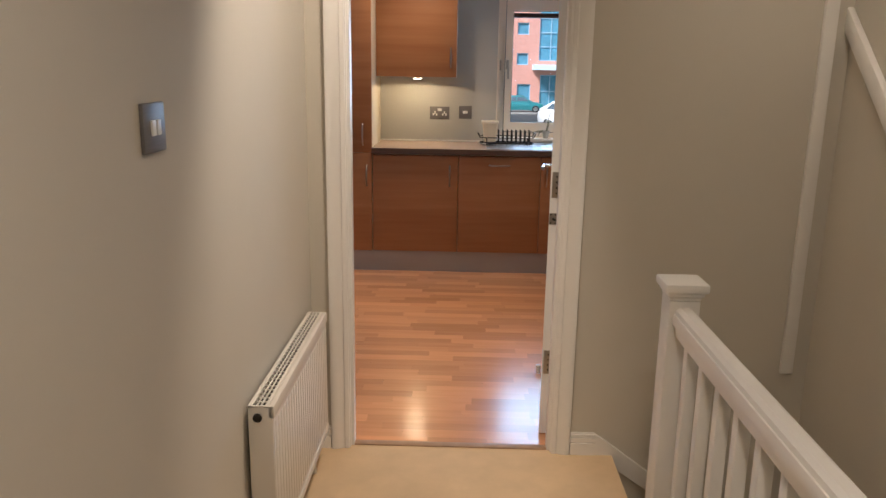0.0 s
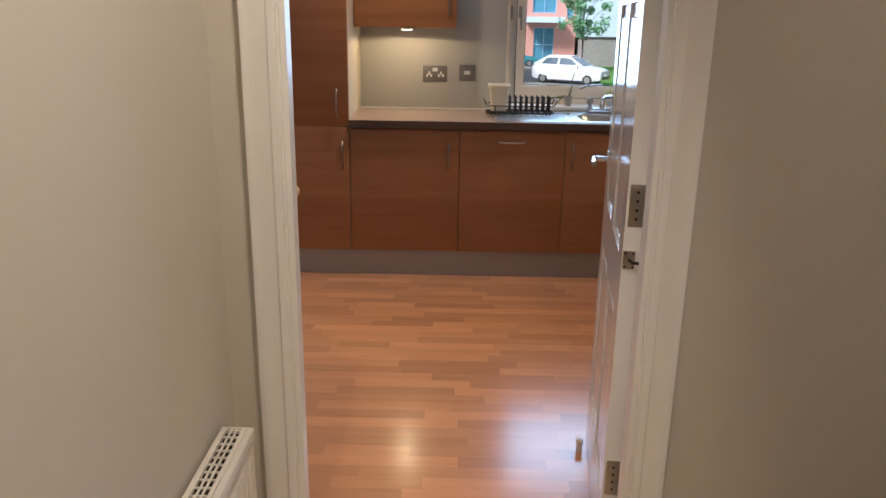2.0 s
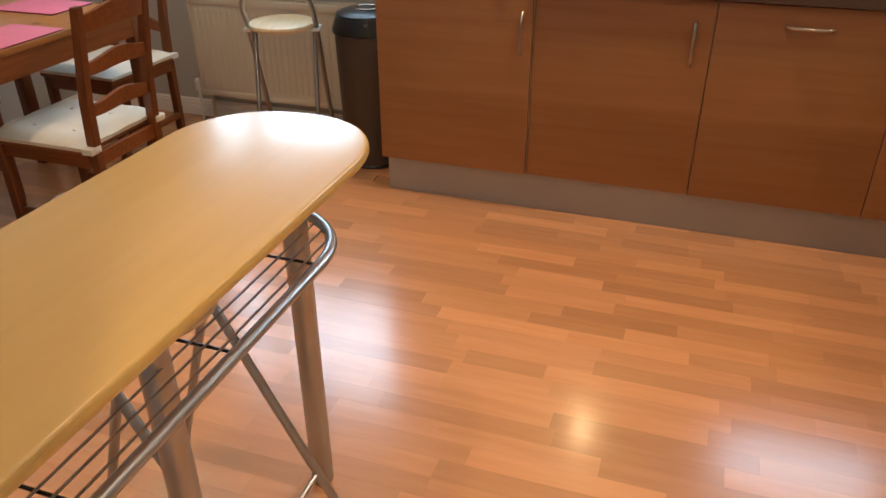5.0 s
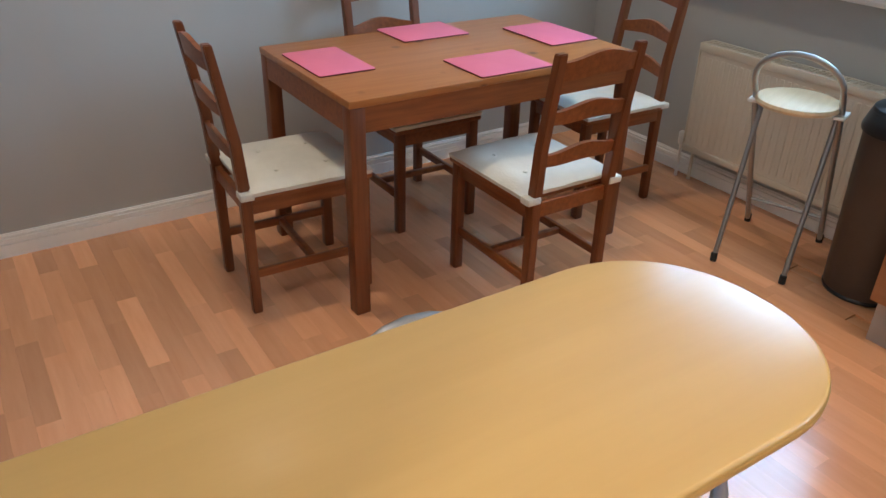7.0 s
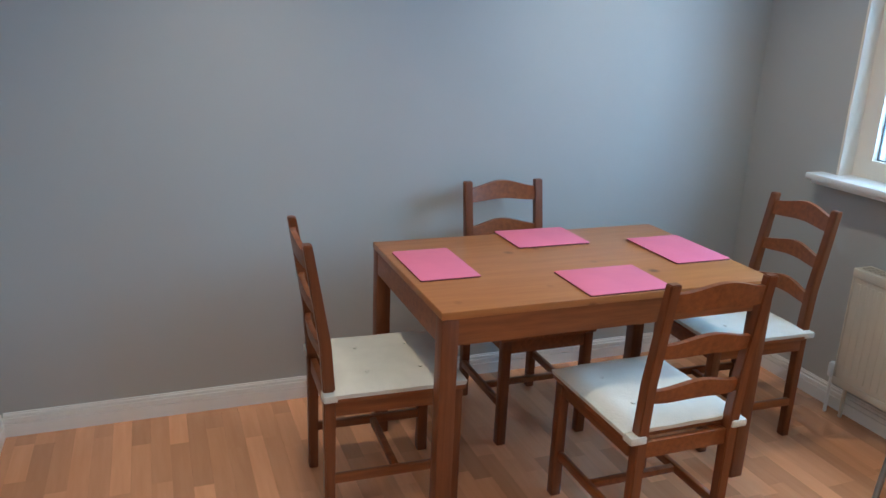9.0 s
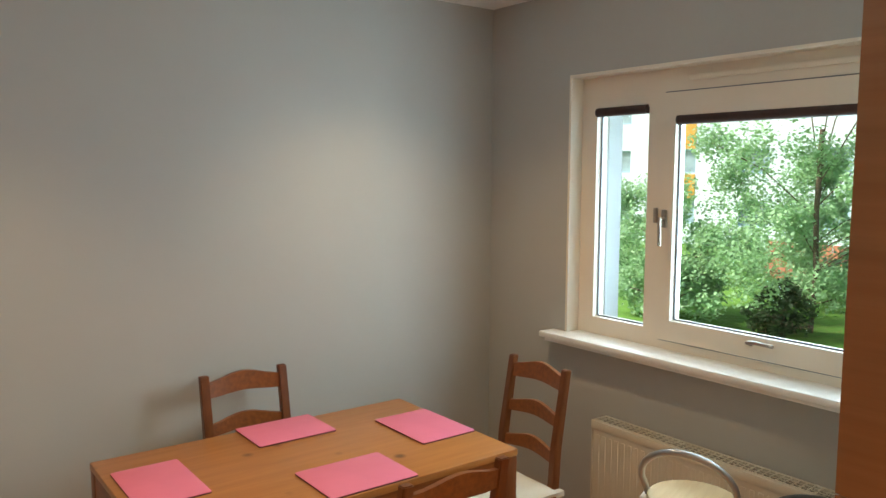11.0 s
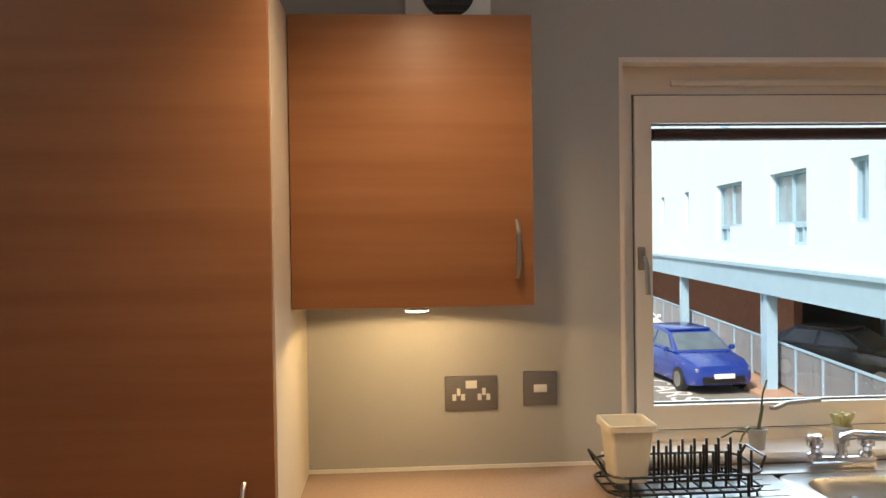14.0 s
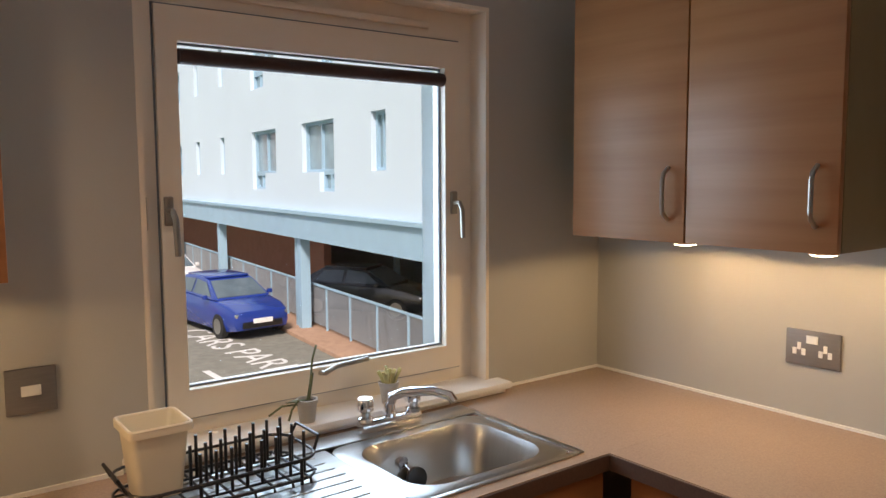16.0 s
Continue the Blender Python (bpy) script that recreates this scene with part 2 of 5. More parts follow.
def tube(points, r, seg=10, closed=False, bm=None):
    """A round bar along the points."""
    bm = bm or bmesh.new()
    pts = [Vector(p) for p in points]
    rings, up = [], None
    for i, p in enumerate(pts):
        a = pts[i - 1] if i or closed else p
        b = pts[(i + 1) % len(pts)] if i + 1 < len(pts) or closed else p
        d = (b - a).normalized()
        if up is None:
            up = d.orthogonal().normalized()
        up = (up - d * up.dot(d)).normalized()
        side = d.cross(up)
        rings.append([bm.verts.new(p + r * (math.cos(2 * math.pi * k / seg) * up + math.sin(2 * math.pi * k / seg) * side)) for k in range(seg)])
    n = len(rings)
    for i in range(n if closed else n - 1):
        for k in range(seg):
            bm.faces.new((rings[i][k], rings[i][(k + 1) % seg], rings[(i + 1) % n][(k + 1) % seg], rings[(i + 1) % n][k]))
    if not closed:
        bm.faces.new(rings[0][::-1])
        bm.faces.new(rings[-1])
    bmesh.ops.recalc_face_normals(bm, faces=bm.faces[:])
    return bm


def lathe(profile, seg=32, cx=0.0, cy=0.0, bm=None):
    """A turned body from (radius, height) pairs."""
    bm = bm or bmesh.new()
    rings = [[bm.verts.new((cx + r * math.cos(2 * math.pi * k / seg), cy + r * math.sin(2 * math.pi * k / seg), z)) for k in range(seg)] for r, z in profile]
    for a, b in zip(rings, rings[1:]):
        for k in range(seg):
            bm.faces.new((a[k], a[(k + 1) % seg], b[(k + 1) % seg], b[k]))
    bm.faces.new(rings[0][::-1])
    bm.faces.new(rings[-1])
    bmesh.ops.recalc_face_normals(bm, faces=bm.faces[:])
    return bm


def prism(outline, z0, z1, bevel=0.0, seg=3):
    """A flat body with the outline (x, y) from z0 to z1."""
    bm = bmesh.new()
    low = [bm.verts.new((x, y, z0)) for x, y in outline]
    high = [bm.verts.new((x, y, z1)) for x, y in outline]
    bm.faces.new(low[::-1])
    bm.faces.new(high)
    n = len(outline)
    for i in range(n):
        bm.faces.new((low[i], low[(i + 1) % n], high[(i + 1) % n], high[i]))
    bmesh.ops.recalc_face_normals(bm, faces=bm.faces[:])
    if bevel:
        rim = [e for e in bm.edges if abs(e.verts[0].co.z - e.verts[1].co.z) < 1e-6]
        bmesh.ops.bevel(bm, geom=rim, offset=bevel, segments=seg, profile=0.5, affect="EDGES", clamp_overlap=True)
    return bm


def mesh_of(name, bm, material, smooth=True):
    me = bpy.data.meshes.new(name)
    bm.to_mesh(me)
    bm.free()
    me.materials.append(material)
    if smooth:
        me.shade_smooth()
        me.set_sharp_from_angle(angle=radians(40))
    return me


def part(name, bm, material, parent=None, label=""):
    ob = new(name, mesh_of(name, bm, material))
    ob.parent = parent
    if label:
        tagged(ob, label)
    return ob


def thing(name, label, category, x=0.0, y=0.0, z=0.0, turn=0.0, group=""):
    ob = new(name)
    ob.empty_display_size = 0.1
    ob.matrix_basis = pose(x, y, z, 0, 0, turn)
    return tagged(ob, label, category, group)


def setting(name, bm, material, label, category):
    ob = part(name, bm, material)
    return tagged(ob, label, category, kind="structure")


def wall_with_holes(axis, a0, a1, z0, z1, b0, b1, holes):
    """Wall along x (axis 'x') or y, thickness b0..b1, with rectangular holes (a0, a1, z0, z1)."""
    cuts = sorted({a0, a1, *[h[0] for h in holes], *[h[1] for h in holes]})
    bm = bmesh.new()
    for lo, hi in zip(cuts, cuts[1:]):
        spans, z = [], z0
        for h in sorted((h for h in holes if h[0] < hi - 1e-6 and h[1] > lo + 1e-6), key=lambda h: h[2]):
            if h[2] > z:
                spans.append((z, h[2]))
            z = h[3]
        if z < z1:
            spans.append((z, z1))
        for s0, s1 in spans:
            if axis == "x":
                add_box(bm, lo, hi, b0, b1, s0, s1)
            else:
                add_box(bm, b0, b1, lo, hi, s0, s1)
    bmesh.ops.remove_doubles(bm, verts=bm.verts[:], dist=1e-5)
    seen, kill = {}, []
    for f in bm.faces:
        key = tuple(round(c, 4) for c in f.calc_center_median())
        if key in seen:
            kill += [f, seen[key]]
        seen[key] = f
    bmesh.ops.delete(bm, geom=list(set(kill)), context="FACES_ONLY")
    bmesh.ops.recalc_face_normals(bm, faces=bm.faces[:])
    return bm


# ---- the rooms ----
N, E, WEST, S, HALL_Y = 6.40, 1.86, -3.16, 3.25, 3.15
SD = 3.185
DL, DR, DH = -0.345, 0.447, 2.04
setting("wall_north", wall_with_holes("x", WEST - 0.15, E + 0.15, -0.3, CEIL + 0.2, N, N + 0.2, [(-2.64, -1.25, 0.935, 2.055), (0.335, 1.345, 0.925, 2.07)]), M_WALL, "grey painted kitchen wall with two windows", "wall")
setting("wall_outside", wall_with_holes("x", WEST - 0.15, E + 0.15, -2.5, CEIL + 0.2, N + 0.2, N + 0.29, [(-2.60, -1.29, 0.95, 2.04), (0.365, 1.315, 0.94, 2.055)]), mat("pale_outer_render", (0.72, 0.76, 0.80), 0.85, vary=0.05, scale=2), "pale rendered outer wall round the windows", "wall")
setting("wall_west", boxes((WEST - 0.15, WEST, S - 0.15, N, -0.3, CEIL + 0.2)), M_WALL, "plain grey painted wall behind the dining table", "wall")
setting("wall_east", boxes((E, E + 0.15, S - 0.15, N, -0.3, CEIL + 0.2)), M_WALL, "grey painted wall behind the corner worktop", "wall")
setting("wall_south_dining", boxes((WEST, -1.15, HALL_Y + 0.005, SD, -0.02, CEIL + 0.2)), M_WALL, "plain grey painted wall beside the dining table", "wall")
setting("wall_south", wall_with_holes("x", -1.15, E, -0.02, CEIL + 0.2, (S + HALL_Y) / 2, S, [(DL - 0.03, DR + 0.03, -0.02, DH + 0.03)]), M_WALL, "grey painted wall with the kitchen doorway", "wall")
setting("wall_hall_end", wall_with_holes("x", -0.64, 1.56, -2.7, CEIL + 0.2, HALL_Y, (S + HALL_Y) / 2, [(DL - 0.03, DR + 0.03, -0.02, DH + 0.03)]), M_HALLWALL, "beige painted hall wall round the kitchen doorway", "wall")
setting("wall_hall_west", boxes((-0.64, -0.49, -1.2, HALL_Y, -0.3, CEIL + 0.2)), M_HALLWALL, "beige painted hall wall with a radiator", "wall")
setting("wall_hall_east", boxes((1.41, 1.56, -1.2, HALL_Y, -2.7, CEIL + 0.2)), M_HALLWALL, "beige painted stairwell wall", "wall")
setting("wall_hall_south", boxes((-0.64, 1.56, -1.35, -1.2, -2.7, CEIL + 0.2)), M_HALLWALL, "beige painted wall at the end of the hall", "wall")
setting("ceiling_kitchen", boxes((WEST, E, SD, N, CEIL, CEIL + 0.12)), M_CEIL, "white textured kitchen ceiling", "ceiling")
setting("ceiling_hall", boxes((-0.49, 1.41, -1.2, HALL_Y, CEIL, CEIL + 0.12)), M_CEIL, "white hall ceiling", "ceiling")
setting("floor_hall", boxes((-0.49, 0.69, -1.2, SD - 0.012, -0.2, -0.004)), M_CARPET, "beige carpet on the landing", "floor")
FLOOR = setting("floor_kitchen", boxes((WEST, E, SD - 0.01, N, -0.2, -0.008)), M_FLOORBASE, "wood strip laminate kitchen floor", "floor")
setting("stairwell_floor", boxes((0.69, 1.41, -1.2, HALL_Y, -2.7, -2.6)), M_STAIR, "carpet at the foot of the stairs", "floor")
setting("landing_face", boxes((0.69, 0.71, -1.2, 2.42, -0.25, -0.03)), M_WHITE, "white painted landing edge board", "trim")
stairs = thing("staircase", "carpeted stairs going down from the landing", "stairs", 0.692, 2.44, 0)
sx = [(0.0, 0.22, 0.0, 0.705, -0.19), (0.22, 0.715, 0.0, 0.705, -0.38)] + [(0.02, 0.715, -0.24 * (k + 1), -0.24 * k, -0.57 - 0.19 * k) for k in range(9)]
for x0, x1, y0, y1, z in sx:
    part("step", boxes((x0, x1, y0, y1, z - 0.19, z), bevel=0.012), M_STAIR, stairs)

# skirting boards: a tall flat part and a moulded top edge
def skirting(name, spans, label="white painted skirting board"):
    for axis, a0, a1, face, way, z0 in spans:
        bm = bmesh.new()
        for d, h0, h1 in ((0.018, 0.0, 0.05), (0.011, 0.05, 0.054), (0.0155, 0.054, 0.071), (0.007, 0.071, 0.075), (0.011, 0.075, 0.084), (0.005, 0.084, 0.09)):
            f0, f1 = sorted((face, face + way * d))
            if axis == "x":
                add_box(bm, a0, a1, f0, f1, z0 + h0, z0 + h1)
            else:
                add_box(bm, f0, f1, a0, a1, z0 + h0, z0 + h1)
        setting(name, bm, M_WHITE, label, "skirting board")


skirting("baseboard_kitchen", [("y", SD + 0.016, N, WEST, 1, 0), ("x", WEST, -1.15, SD, 1, 0), ("x", -1.15, DL - 0.1, S, 1, 0), ("x", DR + 0.1, E, S, 1, 0), ("x", WEST + 0.016, -1.19, N, -1, 0), ("y", S + 0.016, 4.1, E, -1, 0)])
skirting("baseboard_hall", [("y", -1.2, HALL_Y - 0.016, -0.49, 1, -0.004), ("x", -0.49, DL - 0.077, HALL_Y, -1, -0.004), ("x", DR + 0.077, 0.62, HALL_Y, -1, -0.004)])
bm = bmesh.new()
o = [(0.62, -0.004), (0.62, 0.083), (0.645, 0.068), (1.41, -0.49), (1.41, -0.545)]
v0 = [bm.verts.new((x, HALL_Y - 0.014, z)) for x, z in o]
v1 = [bm.verts.new((x, HALL_Y - 0.0005, z)) for x, z in o]
bm.faces.new(v0), bm.faces.new(v1[::-1])
for i in range(5):
    bm.faces.new((v0[i], v0[(i + 1) % 5], v1[(i + 1) % 5], v1[i]))
bmesh.ops.recalc_face_normals(bm, faces=bm.faces[:])
setting("stair_string", bm, M_WHITE, "white sloping stair string along the wall", "trim")
setting("corner_trim", boxes((1.305, 1.352, HALL_Y - 0.02, HALL_Y, 0.36, CEIL), bevel=0.004), M_WHITE, "white vertical trim board on the stairwell wall", "trim")
bm = boxes((1.385, 1.41, 0, 3.35, -0.032, 0.032), bevel=0.006)
bmesh.ops.rotate(bm, verts=bm.verts[:], cent=(0, 0, 0), matrix=Matrix.Rotation(radians(42), 3, "X"))
bmesh.ops.translate(bm, verts=bm.verts[:], vec=(0, 0.72, -0.53))
setting("sloping_trim", bm, M_WHITE, "white sloping trim board on the stairwell wall", "trim")

# door lining, stops and moulded architraves
lining = tagged(thing("door_lining", "white painted door lining with stops", "door frame", 0, 0, 0), kind="structure")
for x0, x1 in ((DL - 0.03, DL), (DR, DR + 0.03)):
    part("jamb", boxes((x0, x1, HALL_Y, S, -0.004, DH + 0.03)), M_WHITE, lining)
part("head", boxes((DL, DR, HALL_Y, S, DH, DH + 0.03)), M_WHITE, lining)
for x0, x1 in ((DL, DL + 0.012), (DR - 0.012, DR)):
    part("stop", boxes((x0, x1, HALL_Y + 0.012, S - 0.042, -0.003, DH)), M_WHITE, lining)


def architrave(name, y, way):
    """Moulded surround: a smooth profile drawn up both sides and over the top."""
    prof = [(0.0, 0.0), (0.0, 0.010), (0.006, 0.014), (0.016, 0.0145), (0.020, 0.011), (0.026, 0.0125), (0.040, 0.0195), (0.052, 0.023), (0.062, 0.0235), (0.070, 0.020), (0.072, 0.0)]
    bm = bmesh.new()
    for side in (-1, 1):
        rows = []
        for z in (-0.004, DH + 0.004):
            x = DL - 0.004 if side < 0 else DR + 0.004
            rows.append([bm.verts.new((x + side * a, y + way * d, z + (a if z > 0 else 0))) for a, d in prof])
        for k in range(len(prof) - 1):
            bm.faces.new((rows[0][k], rows[0][k + 1], rows[1][k + 1], rows[1][k]))
    rows = [[bm.verts.new((x, y + way * d, DH + 0.004 + a)) for a, d in prof for x in ((DL - 0.004 - a) if s < 0 else (DR + 0.004 + a),)] for s in (-1, 1)]
    for k in range(len(prof) - 1):
        bm.faces.new((rows[0][k], rows[0][k + 1], rows[1][k + 1], rows[1][k]))
    bmesh.ops.remove_doubles(bm, verts=bm.verts[:], dist=1e-5)
    bmesh.ops.recalc_face_normals(bm, faces=bm.faces[:])
    setting(name, bm, M_WHITE, "white moulded architrave round the doorway", "door frame")


architrave("trim_doorway_hall", HALL_Y, -1)
architrave("trim_doorway_kitchen", S, 1)
setting("threshold", boxes((DL, DR, 3.165, 3.2, -0.006, 0.002), bevel=0.002), M_THRESH, "thin wooden threshold strip in the doorway", "threshold")

# ---- windows ----
def window(name, label, x0, x1, z0, z1, y, fixed, sash, blinds):
    """Frame in the opening x0..x1, z0..z1; fixed and sash: lists of pane rectangles (x0, x1, z0, z1) and outer sash rectangles."""
    w = tagged(thing(name, label, "window", (x0 + x1) / 2, y, z0), kind="structure")
    cx, yy = (x0 + x1) / 2, y
    L = lambda a, b, c, d, e, f: (a - cx, b - cx, c - yy, d - yy, e - z0, f - z0)
    holes = [p[:4] for p in fixed] + [s[4:8] for s in sash]
    wall = wall_with_holes("x", x0, x1, z0, z1, y, y + 0.07, holes)
    for v in wall.verts:
        v.co -= Vector((cx, yy, z0))
    part("window_frame", wall, M_UPVC, w)
    for p in fixed:
        part("pane", boxes(L(p[0] - 0.005, p[1] + 0.005, y + 0.035, y + 0.045, p[2] - 0.005, p[3] + 0.005)), M_GLASS, w).visible_shadow = False
        part("seal", boxes(*[L(*s) for s in rim(p[0], p[1], p[2], p[3], 0.005, y + 0.026, y + 0.034)]), M_SEAL, w)
    for px0, px1, pz0, pz1, ox0, ox1, oz0, oz1 in sash:
        sm = wall_with_holes("x", ox0 + 0.004, ox1 - 0.004, oz0 + 0.004, oz1 - 0.004, y - 0.012, y + 0.05, [(px0, px1, pz0, pz1)])
        for v in sm.verts:
            v.co -= Vector((cx, yy, z0))
        s = part("sash", sm, M_UPVC, w)
        part("pane", boxes(L(px0 - 0.005, px1 + 0.005, y + 0.02, y + 0.03, pz0 - 0.005, pz1 + 0.005)), M_GLASS, s).visible_shadow = False
        part("seal", boxes(*[L(*q) for q in rim(px0, px1, pz0, pz1, 0.005, y + 0.012, y + 0.019)]), M_SEAL, s)
        part("seal", boxes(*[L(*q) for q in rim(ox0 - 0.001, ox1 + 0.001, oz0 - 0.001, oz1 + 0.001, 0.0045, y - 0.002, y + 0.004)]), M_SEAL, s)
    for bx0, bx1, bz in blinds:
        part("blind", tube([(bx0 - cx, -0.004, bz - z0), (bx1 - cx, -0.004, bz - z0)], 0.019, 12), M_BLIND, w, "rolled dark brown blind")
    return w


def rim(x0, x1, z0, z1, t, y0, y1):
    return [(x0, x0 + t, y0, y1, z0, z1), (x1 - t, x1, y0, y1, z0, z1), (x0 + t, x1 - t, y0, y1, z0, z0 + t), (x0 + t, x1 - t, y0, y1, z1 - t, z1)]


def window_handle(parent, x, y, z, down=True):
    """Lever handle on a back plate, in the window's own space."""
    part("back_plate", boxes((x - 0.011, x + 0.011, y - 0.012, y, z - 0.035, z + 0.035), bevel=0.004), M_NICKEL, parent, "brushed metal handle plate")
    part("handle", tube([(x, y - 0.01, z), (x, y - 0.035, z), (x + 0.004, y - 0.042, z - 0.02), (x + 0.007, y - 0.042, z - 0.105)], 0.0075, 8), M_NICKEL, parent, "brushed metal lever handle")


WY = 6.47
small = window("window_1", "white framed window above the sink with rolled blind", 0.335, 1.345, 0.945, 2.07, WY, [], [(0.44, 1.235, 1.06, 1.90, 0.385, 1.293, 0.985, 1.985)], [(0.445, 1.232, 1.866)])
scx = 0.84
window_handle(small, 0.405 - scx, -0.012, 1.50 - 0.945)
window_handle(small, 1.262 - scx, -0.012, 1.50 - 0.945)
part("keep", boxes((0.345 - scx, 0.358 - scx, -0.01, 0.0, 0.51, 0.59), bevel=0.003), M_NICKEL, small, "small metal lock keep")
part("latch", tube([(0.80 - scx, -0.012, 0.10), (0.80 - scx, -0.04, 0.105), (0.83 - scx, -0.05, 0.122), (0.93 - scx, -0.05, 0.128)], 0.007, 8), M_NICKEL, small, "metal lever latch")
part("trickle_vent", boxes((0.5 - scx, 1.18 - scx, -0.012, 0.0, 1.065, 1.083), bevel=0.004), M_UPVC, small)
big = window("window_2", "wide white framed window over the radiator with rolled blinds", -2.64, -1.25, 0.955, 2.055, WY, [(-2.555, -2.285, 1.03, 1.915)], [(-2.15, -1.37, 1.075, 1.87, -2.208, -1.285, 0.99, 1.965)], [(-2.55, -2.29, 1.905), (-2.145, -1.375, 1.855)])
bcx = -1.945
window_handle(big, -2.185 - bcx, -0.012, 1.475 - 0.955)
part("keep", boxes((-2.245 - bcx, -2.228 - bcx, -0.01, 0.0, 0.50, 0.56), bevel=0.003), M_NICKEL, big)
part("latch", tube([(-1.80 - bcx, -0.012, 0.09), (-1.80 - bcx, -0.04, 0.10), (-1.78 - bcx, -0.045, 0.105), (-1.70 - bcx, -0.045, 0.103)], 0.007, 8), M_NICKEL, big, "metal lever latch")
part("trickle_vent", boxes((-2.1 - bcx, -1.4 - bcx, -0.012, 0.0, 1.045, 1.065), bevel=0.004), M_UPVC, big)
setting("sill_1", boxes((0.262, 1.4, 6.335, WY + 0.02, 0.925, 0.947), (0.275, 1.388, 6.352, WY + 0.02, 0.9105, 0.926), bevel=0.006), M_WHITE, "white painted window sill above the sink", "window sill")
setting("sill_2", boxes((-2.73, -1.19, 6.315, WY + 0.02, 0.93, 0.956), (-2.715, -1.19, 6.335, WY + 0.02, 0.912, 0.931), bevel=0.006), M_WHITE, "white painted window sill over the radiator", "window sill")
setting("trim_window_1", boxes((0.325, 0.337, N - 0.003, WY, 0.947, 2.08), (1.343, 1.355, N - 0.003, WY, 0.947, 2.08), (0.337, 1.343, N - 0.003, WY, 2.068, 2.08)), M_UPVC, "white bead round the window opening", "trim")
setting("trim_window_2", boxes((-2.65, -2.638, N - 0.003, WY, 0.956, 2.065), (-1.252, -1.24, N - 0.003, WY, 0.956, 2.065), (-2.638, -1.252, N - 0.003, WY, 2.053, 2.065)), M_UPVC, "white bead round the window opening", "trim")

# ---- kitchen units ----
F = 5.826


def bow_handle(parent, x, y, z0, z1, across=False, way=(0, -1)):
    """A bowed bar handle between two feet; way: outwards from the front."""
    pts = []
    for k in range(9):
        u = k / 8
        out = 0.004 + 0.026 * min(1.0, math.sin(math.pi * u) * 2.2)
        a = z0 + (z1 - z0) * u
        pts.append((a, y + way[1] * out, x) if across else (x + way[0] * out, y + way[1] * out, a))
    return part("handle", tube(pts, 0.0058, 8), M_NICKEL, parent, "bowed brushed metal handle")


def front(name, parent, x0, x1, z0, z1, y=F):
    return part(name, boxes((x0 + 0.0015, x1 - 0.0015, y, y + 0.019, z0 + 0.0015, z1 - 0.0015), bevel=0.0015), M_DOORWOOD, parent)


def unit(name, label, x0, x1, z0, z1, y0, y1, fronts, group="kitchen units"):
    """Cabinet: carcass and a list of fronts (x0, x1, z0, z1), in a space whose origin is the cabinet's own."""
    u = thing(name, label, "cabinet", x0, y0, 0, group=group)
    part("body", boxes((0.001, x1 - x0 - 0.001, 0.021, y1 - y0, z0, z1)), M_CARCASS, u, "cream board carcass")
    out = []
    for a, b, c, d in fronts:
        out.append(front("door", u, a - x0, b - x0, c, d, 0.0))
    return u, out


tall, (td1, td2) = unit("tall_cabinet", "tall cherry veneer larder cabinet with cream sides", -1.185, -0.572, 0.155, 2.11, F - 0.011, N, [(-1.185, -0.574, 0.155, 0.872), (-1.185, -0.574, 0.872, 2.11)])
bow_handle(td1, 0.575, 0, 0.635, 0.785)
bow_handle(td2, 0.548, 0, 0.925, 1.075)
base1, (d,) = unit("base_cabinet", "cherry veneer base cabinet under the worktop", -0.571, 0.045, 0.155, 0.868, F, N - 0.02, [(-0.571, 0.045, 0.155, 0.862)])
bow_handle(d, 0.555, 0, 0.64, 0.79)
base2, (d,) = unit("appliance_cabinet", "cherry veneer fronted appliance under the worktop", 0.045, 0.635, 0.155, 0.868, F, N - 0.02, [(0.045, 0.635, 0.155, 0.862)])
bow_handle(d, 0.797, 0, 0.22, 0.365, across=True)
base3, (d,) = unit("sink_cabinet", "cherry veneer sink cabinet in the corner", 0.635, 1.235, 0.155, 0.70, F, N - 0.02, [(0.635, 1.235, 0.155, 0.862)])
bow_handle(d, 0.042, 0, 0.65, 0.81)
for y0 in (4.05, 4.62, 5.19):
    u = thing("base_cabinet", "cherry veneer base cabinet under the corner worktop", "cabinet", 1.255, y0, 0, group="kitchen units")
    part("body", boxes((0.02, 0.6, 0.001, 0.569, 0.155, 0.868)), M_CARCASS, u)
    part("door", boxes((0, 0.019, 0.002, 0.568, 0.157, 0.862), bevel=0.0015), M_DOORWOOD, u)
setting("plinth", boxes((-1.17, 1.29, F + 0.024, F + 0.04, 0.0, 0.153), (1.29, 1.306, 4.06, F + 0.04, 0.0, 0.153), (-1.17, -1.155, F + 0.04, N - 0.02, 0, 0.153)), M_KICK, "brushed grey plinth below the kitchen units", "plinth")
wallcab, (d,) = unit("wall_cabinet", "cherry veneer wall cabinet with a light below", -0.572, 0.017, 1.402, 2.11, 6.08, N, [(-0.572, 0.017, 1.402, 2.11)])
bow_handle(d, 0.545, 0, 1.472 , 1.61)
eastcab = thing("wall_cabinet", "double cherry veneer wall cabinet with lights below", "cabinet", 1.54, 5.43, 0, group="kitchen units")
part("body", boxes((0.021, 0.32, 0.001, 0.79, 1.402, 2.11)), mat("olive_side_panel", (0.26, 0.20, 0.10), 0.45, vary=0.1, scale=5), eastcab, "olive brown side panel")
